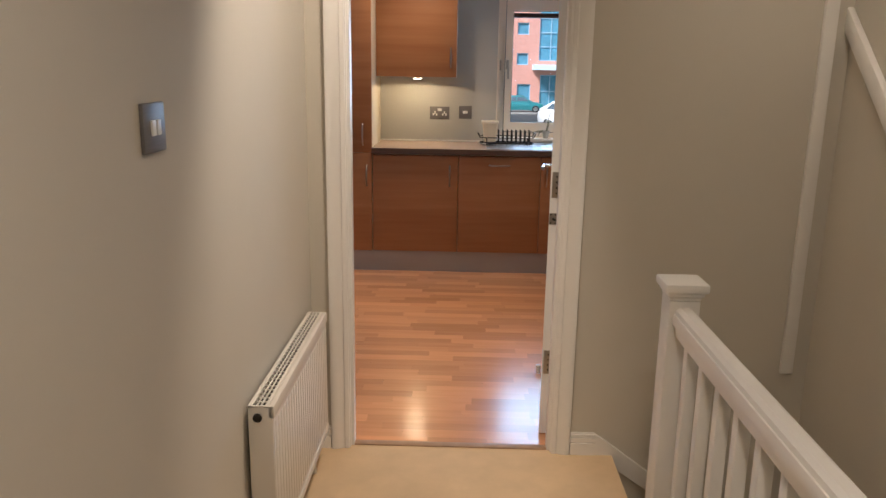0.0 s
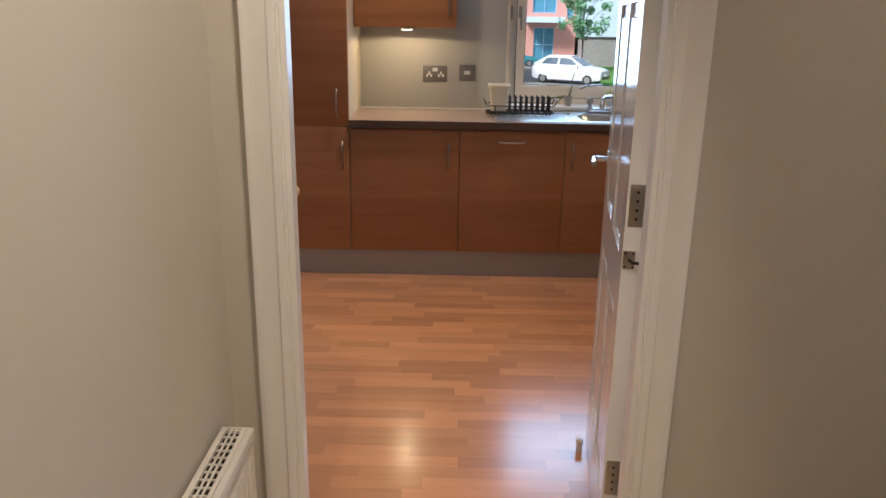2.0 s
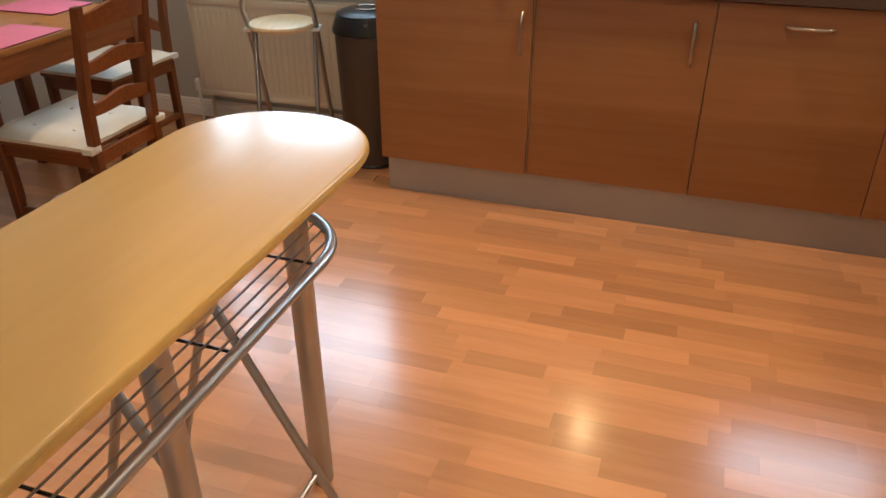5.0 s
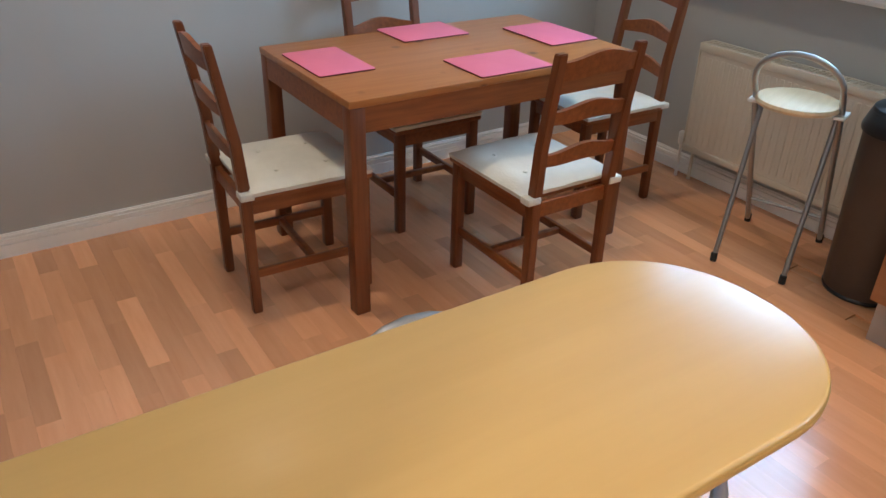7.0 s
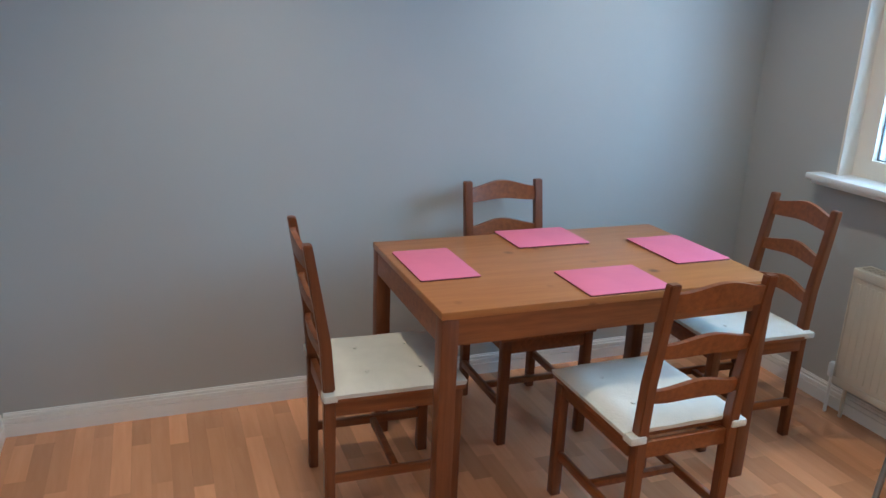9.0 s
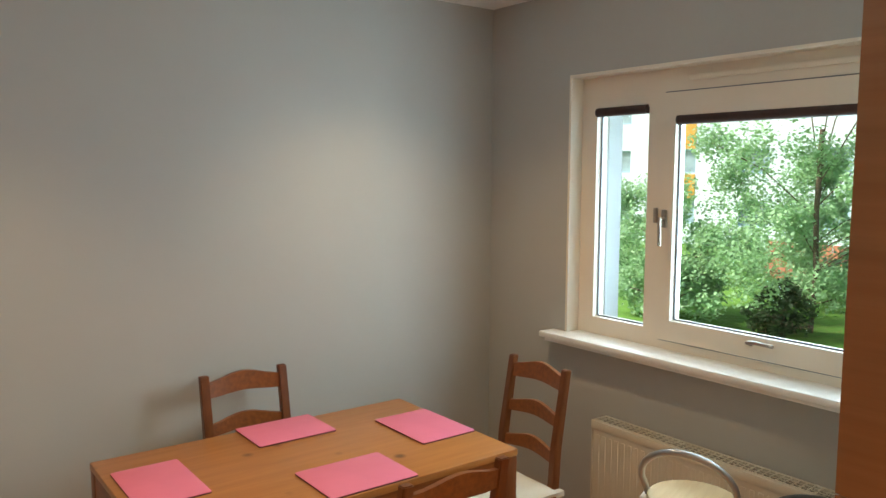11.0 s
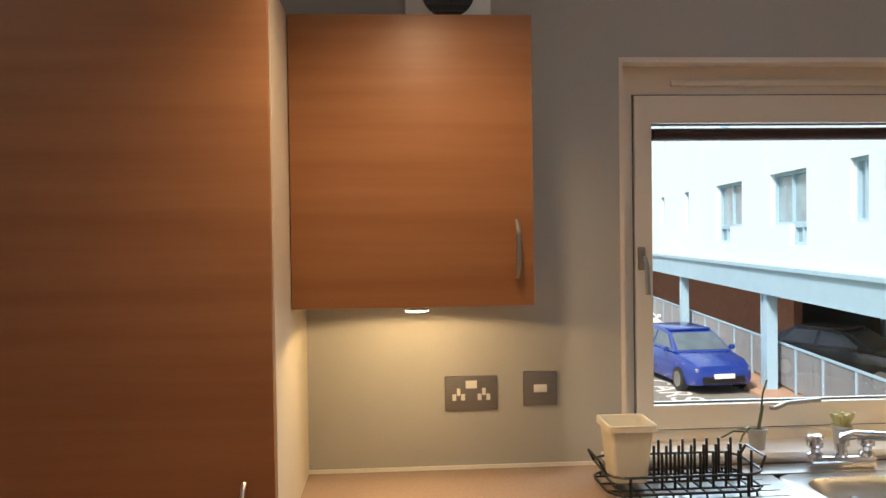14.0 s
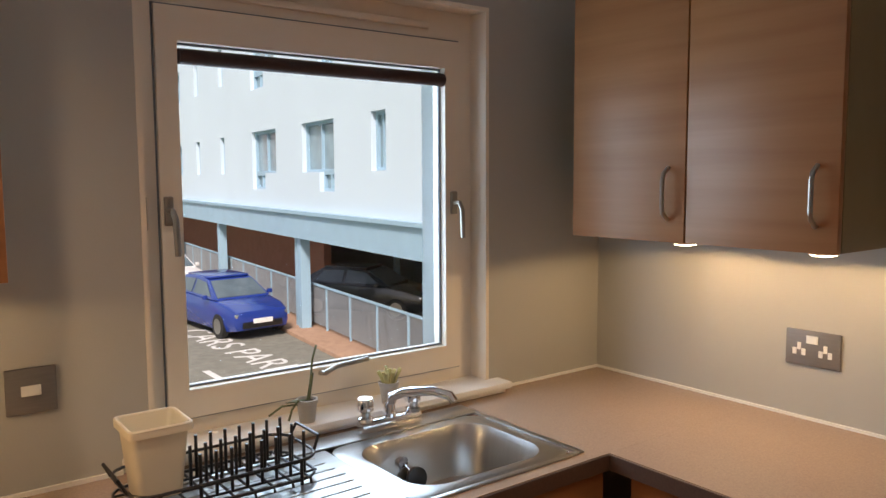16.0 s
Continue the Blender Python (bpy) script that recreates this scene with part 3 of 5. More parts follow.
for a in (0.0, 0.398):
    d = part("door", boxes((0, 0.019, a + 0.0015, a + 0.3945, 1.4, 2.11), bevel=0.0015), M_DOORWOOD, eastcab)
    bow_handle(d, 0, a + 0.05, 1.46, 1.6, way=(-1, 0))

# worktop: two runs with a cut-out for the sink
wt = thing("worktop", "beige speckled laminate worktop with dark edge", "worktop", -0.575, 5.80, 0.87)
X0, Y0 = -0.575, 5.80
BX0, BX1, BY0, BY1 = 0.27, 1.16, 5.87, 6.31
bm = wall_with_holes("x", 0, E - X0, 0.006, N - Y0, 0.001, 0.04, [(BX0 - X0, BX1 - X0, BY0 - Y0, BY1 - Y0)])
for v in bm.verts:
    v.co = Vector((v.co.x, v.co.z, v.co.y))
bmesh.ops.recalc_face_normals(bm, faces=bm.faces[:])
part("slab", bm, M_WORKTOP, wt)
part("slab", boxes((1.231 - X0, E - X0, 4.04 - Y0, 0.0055, 0.001, 0.04)), M_WORKTOP, wt)
part("edge_band", boxes((0, 1.231 - X0, 0, 0.0055, 0.0, 0.038), (1.225 - X0, 1.2305 - X0, 4.04 - Y0, 0, 0.0, 0.038)), M_WORKEDGE, wt, "dark worktop edge band")
for s in ((0.0, 0.262 - X0, N - Y0 - 0.008, N - Y0 - 0.0005, 0.04, 0.05), (1.42 - X0, E - X0, N - Y0 - 0.008, N - Y0 - 0.0005, 0.04, 0.048), (E - X0 - 0.008, E - X0 - 0.0005, 4.04 - Y0, N - Y0 - 0.009, 0.04, 0.048)):
    part("sealing_strip", boxes(s), M_WHITE, wt, "white sealing strip")

# lamps below the wall cabinets
for (lx, ly, lz) in UNDER:
    p = thing("under_cabinet_light", "small lit puck light under the wall cabinet", "light", lx, ly, 1.402, group="under-cabinet lights")
    part("housing", lathe([(0.036, 0.0), (0.037, -0.006), (0.034, -0.010)], 24), M_CHROME, p)
    part("lens", lathe([(0.03, -0.0102), (0.029, -0.013), (0.02, -0.015)], 24), M_LAMP, p, "glowing warm lens")
# Fittings out of view at every ceiling lamp, the added hall fill lamps included
for i, (lx, ly) in enumerate(DOWNLIGHTS + HALL_LIGHTS):
    p = thing("downlight", "white recessed ceiling downlight placed out of view", "light", lx, ly, CEIL, group="ceiling downlights")
    bm = tube([(0.043 * math.cos(a), 0.043 * math.sin(a), -0.003) for a in [2 * math.pi * k / 24 for k in range(24)]], 0.007, 6, closed=True)
    part("bezel", bm, M_WHITE, p)
    part("lens", lathe([(0.036, -0.0005), (0.036, -0.004)], 24), M_LAMP, p)

# ---- sink, tap ----
sink = thing("kitchen_sink", "stainless steel inset sink with ribbed drainer", "sink", 0.7, 6.1, 0.91)
bm = bmesh.new()
cx, cy = 0.7, 6.1


def rounded(x0, x1, y0, y1, r, n=6):
    pts = []
    for (px, py, a0) in ((x1 - r, y1 - r, 0), (x0 + r, y1 - r, 90), (x0 + r, y0 + r, 180), (x1 - r, y0 + r, 270)):
        for k in range(n + 1):
            a = radians(a0 + 90 * k / n)
            pts.append((px + r * math.cos(a), py + r * math.sin(a)))
    return pts


def loops(bm, rings):
    """Faces between rings of equal length."""
    vs = [[bm.verts.new(p) for p in ring] for ring in rings]
    n = len(vs[0])
    for a, b in zip(vs, vs[1:]):
        for k in range(n):
            bm.faces.new((a[k], a[(k + 1) % n], b[(k + 1) % n], b[k]))
    return vs


rx = lambda pts, z: [(x - cx, y - cy, z) for x, y in pts]
bowl = loops(bm, [rx(rounded(0.695, 1.167, 5.857, 6.245, 0.05), 0.001), rx(rounded(0.70, 1.162, 5.862, 6.24, 0.05), 0.004), rx(rounded(0.74, 1.13, 5.897, 6.205, 0.08), 0.002), rx(rounded(0.75, 1.12, 5.907, 6.195, 0.08), -0.02), rx(rounded(0.765, 1.103, 5.923, 6.18, 0.07), -0.13), rx(rounded(0.79, 1.075, 5.948, 6.155, 0.05), -0.15)])
bm.faces.new(bowl[-1])
bmesh.ops.recalc_face_normals(bm, faces=bm.faces[:])
for f in bm.faces:
    if f.normal.z < -0.2:
        f.normal_flip()
part("bowl", bm, M_STEEL, sink, "deep rounded steel bowl")
part("rim", boxes((0.245 - cx, 0.695 - cx, 5.845 - cy, 5.868 - cy, 0.0, 0.005), (0.245 - cx, 0.268 - cx, 5.868 - cy, 6.325 - cy, 0, 0.005), (0.268 - cx, 1.185 - cx, 6.2455 - cy, 6.325 - cy, 0.0, 0.006), (1.1675 - cx, 1.185 - cx, 5.845 - cy, 6.2455 - cy, 0, 0.006), (0.695 - cx, 1.1675 - cx, 5.842 - cy, 5.8565 - cy, 0.0, 0.005), bevel=0.002), M_STEEL, sink)
part("drainer", boxes((0.268 - cx, 0.694 - cx, 5.868 - cy, 6.245 - cy, -0.002, 0.0015)), M_STEEL, sink)
for k in range(8):
    y = 5.915 + 0.042 * k
    part("drainer_rib", boxes((0.33 - cx, 0.66 - 0.004 * abs(k - 4) - cx, y - cy, y + 0.007 - cy, 0.0012, 0.0034), bevel=0.001), M_STEEL, sink)
part("waste", lathe([(0.034, -0.1495), (0.034, -0.146), (0.02, -0.148)], 20, 0.91 - cx, 6.05 - cy), M_CHROME, sink)
part("plug", lathe([(0.028, -0.008), (0.03, 0.0), (0.029, 0.008), (0.012, 0.012)], 20), M_BLACK, sink, "black rubber plug on a chain").matrix_basis = pose(0.912 - cx, 6.166 - cy, -0.098, 82, 0, 0)
part("overflow", lathe([(0.014, -0.003), (0.014, 0.002), (0.006, 0.003)], 14), M_CHROME, sink).matrix_basis = pose(0.885 - cx, 6.183 - cy, -0.055, 90, 0, 0)
part("chain", tube([(0.885 - cx, 6.176 - cy, -0.058), (0.895 - cx, 6.17 - cy, -0.075), (0.91 - cx, 6.158 - cy, -0.088)], 0.002, 5), M_CHROME, sink)

tap = thing("mixer_tap", "chrome two-handled kitchen mixer tap", "tap", 0.91, 6.283, 0.916)
part("bridge", boxes((-0.095, 0.095, -0.018, 0.018, 0.0, 0.032), bevel=0.008), M_CHROME, tap)
for s in (-1, 1):
    h = part("valve", lathe([(0.02, 0.03), (0.021, 0.04), (0.014, 0.045), (0.014, 0.055), (0.022, 0.06), (0.023, 0.085), (0.019, 0.092)], 16, s * 0.075, 0), M_CHROME, tap)
part("spout_base", lathe([(0.018, 0.03), (0.016, 0.06), (0.013, 0.07)], 16), M_CHROME, tap)
part("spout", tube([(0, 0, 0.06), (0, -0.01, 0.085), (0.02, -0.04, 0.10), (0.07, -0.10, 0.108), (0.095, -0.14, 0.10), (0.1, -0.15, 0.085)], 0.0125, 12), M_CHROME, tap)

# ---- dining table and chairs ----
table = thing("dining_table", "stained pine rectangular dining table with knots", "table", -2.488, 5.064, 0)
hx, hy = 0.353, 0.584
part("tabletop", boxes((-hx, hx, -hy, hy, 0.716, 0.74), bevel=0.004), M_TABLETOP, table)
for s in (-1, 1):
    part("apron", boxes(*[sorted((s * (hx - 0.004), s * (hx - 0.026))) + [-hy + 0.05, hy - 0.05, 0.636, 0.716]]), M_PINE, table)
    part("apron", boxes(*[[-hx + 0.05, hx - 0.05] + sorted((s * (hy - 0.004), s * (hy - 0.026))) + [0.636, 0.716]]), M_PINE, table)
    for q in (-1, 1):
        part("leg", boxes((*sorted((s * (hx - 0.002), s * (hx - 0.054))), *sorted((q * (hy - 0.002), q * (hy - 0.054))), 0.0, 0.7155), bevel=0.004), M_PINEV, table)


def slat(width, y, z, rise, tilt, half=0.022):
    """A curved chair-back slat with dropped shoulders, bowed backwards."""
    bm, n = bmesh.new(), 14
    rows = []
    for k in range(n + 1):
        u = -1 + 2 * k / n
        x, back = u * width / 2, -0.018 * (1 - u * u)
        arch, h = rise * (0.5 + 0.5 * math.cos(math.pi * u)), half * (1 - 0.12 * u * u)
        rows.append([bm.verts.new((x, y + back + dy - tilt * dz * h, z + dz * h + (arch if dz > 0 else arch * 0.5))) for dy, dz in ((-0.008, -1), (0.008, -1), (0.008, 1), (-0.008, 1))])
    for a, b in zip(rows, rows[1:]):
        for k in range(4):
            bm.faces.new((a[k], a[(k + 1) % 4], b[(k + 1) % 4], b[k]))
    bm.faces.new(rows[0]), bm.faces.new(rows[-1][::-1])
    bmesh.ops.recalc_face_normals(bm, faces=bm.faces[:])
    return bm


def post(x, w=0.033):
    """Back leg that leans backwards above the seat."""
    bm = bmesh.new()
    rows = []
    for z, y, t in ((0, 0.0, 0.03), (0.42, 0.0, 0.036), (0.6, -0.012, 0.034), (0.9, -0.06, 0.026)):
        rows.append([bm.verts.new((x + dx * w / 2, y + dy * t / 2, z)) for dx, dy in ((-1, -1), (1, -1), (1, 1), (-1, 1))])
    for a, b in zip(rows, rows[1:]):
        for k in range(4):
            bm.faces.new((a[k], a[(k + 1) % 4], b[(k + 1) % 4], b[k]))
    bm.faces.new(rows[0][::-1]), bm.faces.new(rows[-1])
    bmesh.ops.recalc_face_normals(bm, faces=bm.faces[:])
    bmesh.ops.bevel(bm, geom=[e for e in bm.edges], offset=0.003, segments=2, affect="EDGES", clamp_overlap=True)
    return bm


def make_chair():
    c = thing("dining_chair", "red-brown stained pine ladder-back dining chair", "chair", group="chairs round the table")
    W = 0.17
    for s in (-1, 1):
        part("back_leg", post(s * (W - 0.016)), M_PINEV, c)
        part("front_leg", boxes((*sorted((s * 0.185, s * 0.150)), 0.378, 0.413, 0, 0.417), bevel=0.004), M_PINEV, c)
        part("side_rail", boxes((*sorted((s * 0.175, s * 0.155)), 0.015, 0.38, 0.367, 0.417), bevel=0.002), M_PINE, c)
        part("side_stretcher", boxes((*sorted((s * 0.172, s * 0.154)), 0.012, 0.38, 0.135, 0.165), bevel=0.003), M_PINE, c)
    part("front_rail", boxes((-0.15, 0.15, 0.388, 0.408, 0.367, 0.417), bevel=0.002), M_PINE, c)
    part("back_rail", boxes((-0.138, 0.138, -0.008, 0.012, 0.367, 0.417), bevel=0.002), M_PINE, c)
    part("cross_stretcher", boxes((-0.155, 0.155, 0.2, 0.222, 0.138, 0.16), bevel=0.003), M_PINE, c)
    part("seat", boxes((-0.195, 0.195, 0.018, 0.42, 0.417, 0.434), bevel=0.006), M_PINE, c)
    for z, y, half in ((0.56, -0.010, 0.022), (0.70, -0.029, 0.023), (0.845, -0.052, 0.03)):
        part("slat", slat(0.285, y, z, 0.022, 0.16, half), M_PINE, c)
    return c


def make_cushion():
    """Tufted square pad with corner ties."""
    c = thing("seat_cushion", "off-white cotton seat cushion tied to the chair", "cushion", group="chair cushions")
    n, bm = 14, bmesh.new()
    tufts = [(-0.09, 0.13), (0.09, 0.13), (-0.09, 0.3), (0.09, 0.3)]
    top, low = {}, {}
    for i in range(n + 1):
        for j in range(n + 1):
            u, v = -1 + 2 * i / n, -1 + 2 * j / n
            x, y = u * 0.2, 0.215 + v * 0.205
            e = (1 - u ** 8) * (1 - v ** 8)
            h = 0.014 + 0.022 * e ** 0.6 + 0.003 * noise.noise((x * 14, y * 14, 0))
            for tx, ty in tufts:
                h -= 0.012 * math.exp(-((x - tx) ** 2 + (y - ty) ** 2) / 0.0009)
            top[i, j] = bm.verts.new((x, y, h))
            low[i, j] = bm.verts.new((x * 0.985, 0.215 + (y - 0.215) * 0.985, 0.0))
    for i in range(n):
        for j in range(n):
            bm.faces.new((top[i, j], top[i + 1, j], top[i + 1, j + 1], top[i, j + 1]))
            bm.faces.new((low[i, j + 1], low[i + 1, j + 1], low[i + 1, j], low[i, j]))
    for i in range(n):
        bm.faces.new((low[i, 0], low[i + 1, 0], top[i + 1, 0], top[i, 0]))
        bm.faces.new((top[i, n], top[i + 1, n], low[i + 1, n], low[i, n]))
        bm.faces.new((top[0, i], top[0, i + 1], low[0, i + 1], low[0, i]))
        bm.faces.new((low[n, i], low[n, i + 1], top[n, i + 1], top[n, i]))
    part("pad", bm, M_CUSHION, c)
    for s in (-1, 1):
        part("tie", boxes((s * 0.17 - 0.026, s * 0.17 + 0.026, -0.024, 0.02, -0.012, 0.012), bevel=0.005), M_CUSHION, c)
    for tx, ty in tufts:
        part("button", lathe([(0.007, 0.026), (0.008, 0.029), (0.004, 0.031)], 10, tx, ty), M_CUSHION, c)
    return c


CHAIRS = [(-2.49, 4.215, -2), (-1.855, 5.12, 90), (-2.985, 5.075, -90), (-2.48, 6.015, 178)]
chair, cushion = make_chair(), make_cushion()
for i, (x, y, a) in enumerate(CHAIRS):
    m, mc = pose(x, y, 0, 0, 0, a), pose(x, y, 0.4345, 0, 0, a)
    if i == 0:
        chair.matrix_basis, cushion.matrix_basis = m, mc
    else:
        copy_thing(chair, m)
        copy_thing(cushion, mc)

# placemats
def placemat(x0, x1, y0, y1):
    p = thing("placemat", "plain pink placemat lying on the dining table", "placemat", (x0 + x1) / 2, (y0 + y1) / 2, 0.74, group="placemats")
    w, d = (x1 - x0) / 2, (y1 - y0) / 2
    part("backing", prism(rounded(-w, w, -d, d, 0.008, 3), 0.0005, 0.0035), M_CORK, p, "dark backing board")
    part("face", prism(rounded(-w, w, -d, d, 0.008, 3), 0.0036, 0.006, 0.001, 2), M_MAT, p)


placemat(-2.695, -2.388, 4.505, 4.706)
placemat(-2.373, -2.140, 4.952, 5.248)
placemat(-2.858, -2.64, 4.96, 5.248)
placemat(-2.655, -2.347, 5.413, 5.64)

# ---- breakfast bar ----
bar = thing("breakfast_bar", "long yellow beech bar table with rounded end", "table", -0.756, 3.255, 0)
BL, BW = 1.205, 0.204


def arc_end(r, a):
    """Point of the slightly squared rounded end."""
    cs, sn = math.cos(radians(a)), math.sin(radians(a))
    return (r * math.copysign(abs(cs) ** 0.9, cs), BL - BW + r * sn ** 0.95)


out = [(BW + 0.003, 0.0)] + [arc_end(BW + 0.003, a) for a in range(0, 181, 6)] + [(-BW - 0.003, 0.0)]
part("bar_top", prism(out, 0.826, 0.85, 0.006, 4), M_BAR, bar)
rimpts = [(BW, 0.0)] + [arc_end(BW + 0.0006, a) for a in range(0, 181, 6)] + [(-BW, 0.0)]
bm = bmesh.new()
vs = [[bm.verts.new((x * k, y if y < BL - BW else BL - BW + (y - BL + BW) * k, z)) for x, y in rimpts] for k, z in ((1.014, 0.832), (1.0185, 0.834), (1.0185, 0.841), (1.014, 0.843))]
for a, b in zip(vs, vs[1:]):
    for k in range(len(a) - 1):
        bm.faces.new((a[k], a[k + 1], b[k + 1], b[k]))
bmesh.ops.recalc_face_normals(bm, faces=bm.faces[:])
part("edge_band", bm, M_BARRIM, bar, "rounded beech edge band")
for y in (0.556, 1.0):
    part("leg", lathe([(0.024, 0.0), (0.026, 0.004), (0.026, 0.815), (0.045, 0.818), (0.045, 0.826)], 20, 0.062, y), M_GREYTUBE, bar, "grey metal post leg")
RZ, RW, RC = 0.685, 0.172, 0.90
rack = part("rack_rim", tube([(RW, 0.2, RZ)] + [(RW * math.cos(radians(a)), RC + RW * math.sin(radians(a)), RZ) for a in range(0, 181, 12)] + [(-RW, 0.2, RZ)], 0.0115, 10), M_GREYTUBE, bar, "bent grey tube rack rim")
for k in range(11):
    x = -0.14 + 0.028 * k
    part("rack_wire", tube([(x, 0.2, RZ - 0.003), (x, RC + math.sqrt(RW ** 2 - x * x), RZ - 0.003)], 0.0025, 6), M_GREYTUBE, rack)
for y in (0.3, 0.62, 0.9):
    part("rack_wire", tube([(-RW, y, RZ - 0.007), (RW, y, RZ - 0.007)], 0.003, 6), M_BLACK, rack)
for y in (0.25, 0.86):
    part("rack_hanger", tube([(-0.155, y, RZ), (-0.155, y, 0.826)], 0.006, 8), M_GREYTUBE, rack)


# ---- folding stools ----
def make_stool():
    s = thing("folding_stool", "folding bar stool with grey tube frame and pale round seat", "stool", group="folding stools")
    w, top = 0.145, 0.815
    side = [(-w, 0.0, 0.01), (-w, -0.15, 0.31), (-w, -0.30, 0.62), (-w, -0.365, 0.70)]
    arc = [(-w * math.cos(radians(a)), -0.365 - 0.055 * math.sin(radians(a)), 0.70 + 0.115 * math.sin(radians(a))) for a in range(15, 180, 15)]
    part("hoop", tube(side + arc + [(-x, y, z) for x, y, z in side[::-1]], 0.0105, 10), M_GREYTUBE, s, "bent grey metal hoop")
    for q in (-1, 1):
        part("leg", tube([(q * (w - 0.016), -0.43, 0.01), (q * (w - 0.016), -0.25, 0.605)], 0.0095, 10), M_GREYTUBE, s)
        part("bracket", boxes((q * w - 0.018, q * w + 0.018, -0.33, -0.24, 0.6, 0.612), bevel=0.003), M_PLASTICW, s, "white plastic seat bracket")
        part("foot", lathe([(0.013, 0), (0.0135, 0.03), (0.011, 0.034)], 12, q * w, 0.0), M_RUBBER, s)
        part("foot", lathe([(0.0125, 0), (0.013, 0.03), (0.011, 0.034)], 12, q * (w - 0.016), -0.43), M_RUBBER, s)
    part("cross_bar", tube([(-w, -0.06, 0.13), (w, -0.06, 0.13)], 0.007, 8), M_GREYTUBE, s)
    part("seat", lathe([(0.125, 0.612), (0.138, 0.616), (0.142, 0.626), (0.138, 0.636), (0.125, 0.64)], 36, 0, -0.30), M_SEATWOOD, s, "pale birch round seat")
    return s


stool = make_stool()
stool.matrix_basis = pose(-1.795, 6.275, 0, 0, 0, 19)
copy_thing(stool, pose(-0.585, 4.01, 0, 0, 0, -90))

# ---- bin ----
pbin = thing("pedal_bin", "tall brown-grey round bin with black domed lid", "bin", -1.362, 6.128, 0)
part("body", lathe([(0.125, 0.012), (0.128, 0.02), (0.142, 0.58), (0.142, 0.6)], 40), M_BIN, pbin)
part("base_ring", lathe([(0.128, 0.0), (0.13, 0.008), (0.126, 0.014)], 40), M_BLACK, pbin)
part("collar", lathe([(0.142, 0.59), (0.152, 0.594), (0.153, 0.606), (0.142, 0.64), (0.135, 0.66)], 40), M_BLACK, pbin, "black plastic collar")
part("lid", lathe([(0.134, 0.66), (0.13, 0.672), (0.10, 0.683), (0.05, 0.688), (0.01, 0.689)], 40), M_BLACK, pbin, "glossy black lid")
part("lid_handle", tube([(0.05 * math.cos(a), 0.05 * math.sin(a), 0.69) for a in [2 * math.pi * k / 20 for k in range(20)]], 0.005, 6, closed=True), M_CHROME, pbin)


# ---- radiators ----
def radiator(label, length, z0, z1, depth, material):
    """Panel radiator along local x, back at y = 0, front at -depth, with ribs and a slotted top grille."""
    r = thing("radiator", label, "radiator")
    h = z1 - z0
    n = max(6, int(length / 0.033))
    bm = bmesh.new()
    add_box(bm, 0.01, length - 0.01, -depth, -depth + 0.012, z0 + 0.012, z1 - 0.012)
    part("front_panel", bm, material, r)
    for k in range(n):
        x = 0.035 + (length - 0.07) * k / (n - 1)
        part("rib", boxes((x - 0.009, x + 0.009, -depth - 0.0018, -depth + 0.002, z0 + 0.05, z1 - 0.055), bevel=0.0016, seg=1), material, r)
    part("top_seam", boxes((0.0, length, -depth - 0.004, -depth + 0.012, z1 - 0.035, z1), bevel=0.003), material, r)
    part("bottom_seam", boxes((0.0, length, -depth - 0.003, -depth + 0.01, z0, z0 + 0.03), bevel=0.003), material, r)
    part("rear_panel", boxes((0.01, length - 0.01, -0.022, -0.012, z0 + 0.012, z1 - 0.012)), material, r)
    for x0, x1 in ((0.0, 0.006), (length - 0.006, length)):
        part("side_panel", boxes((x0, x1, -depth, -0.012, z0, z1), bevel=0.001), material, r)
    grille = [(0.0, length, -0.024, -0.012, z1 - 0.006, z1 - 0.0002), (0.0, length, -depth + 0.0121, -depth + 0.021, z1 - 0.006, z1 - 0.0002)]
    lo, hi = -depth + 0.021, -0.024
    for k in range(int(length / 0.026) + 1):
        x = min(0.004 + k * 0.026, length - 0.006)
        grille.append((x, x + 0.0042, lo, hi, z1 - 0.0045, z1 - 0.0005))
    for k in (1, 2):
        y = lo + (hi - lo) * k / 3
        grille.append((0.0, length, y - 0.002, y + 0.002, z1 - 0.005, z1 - 0.0008))
    part("top_grille", boxes(*grille), material, r)
    # Solid dark block: the shade between the panels is put into its colour
    part("shade_block", boxes((0.008, length - 0.008, -depth + 0.0125, -0.0225, z0 + 0.02, z1 - 0.012)), M_DARKHOLE, r, "plain dark block for the shade inside")
    for x in (0.06, length - 0.06):
        part("bracket", boxes((x, x + 0.03, -0.013, 0.0, z0 + 0.1, z1 - 0.1)), material, r)
        part("pipe", tube([(x - 0.03, -depth / 2, z0 + 0.01), (x - 0.03, -depth / 2, -0.003)], 0.008, 10), material, r)
    return r


rk = radiator("cream panel radiator on the wall below the window", 1.14, 0.15, 0.643, 0.10, M_RAD)
rk.matrix_basis = pose(-2.395, N, 0, 0, 0, 0)
rh = radiator("white panel radiator on the hall wall", 0.80, 0.13, 0.60, 0.078, M_RADW)
rh.matrix_basis = pose(-0.49, 2.225, 0, 0, 0, 90)
part("plug", lathe([(0.012, 0.0), (0.012, 0.006), (0.008, 0.007)], 14), M_DARKHOLE, rh, "dark blanking plug").matrix_basis = pose(-0.0005, -0.038, 0.568, 0, -90, 0)

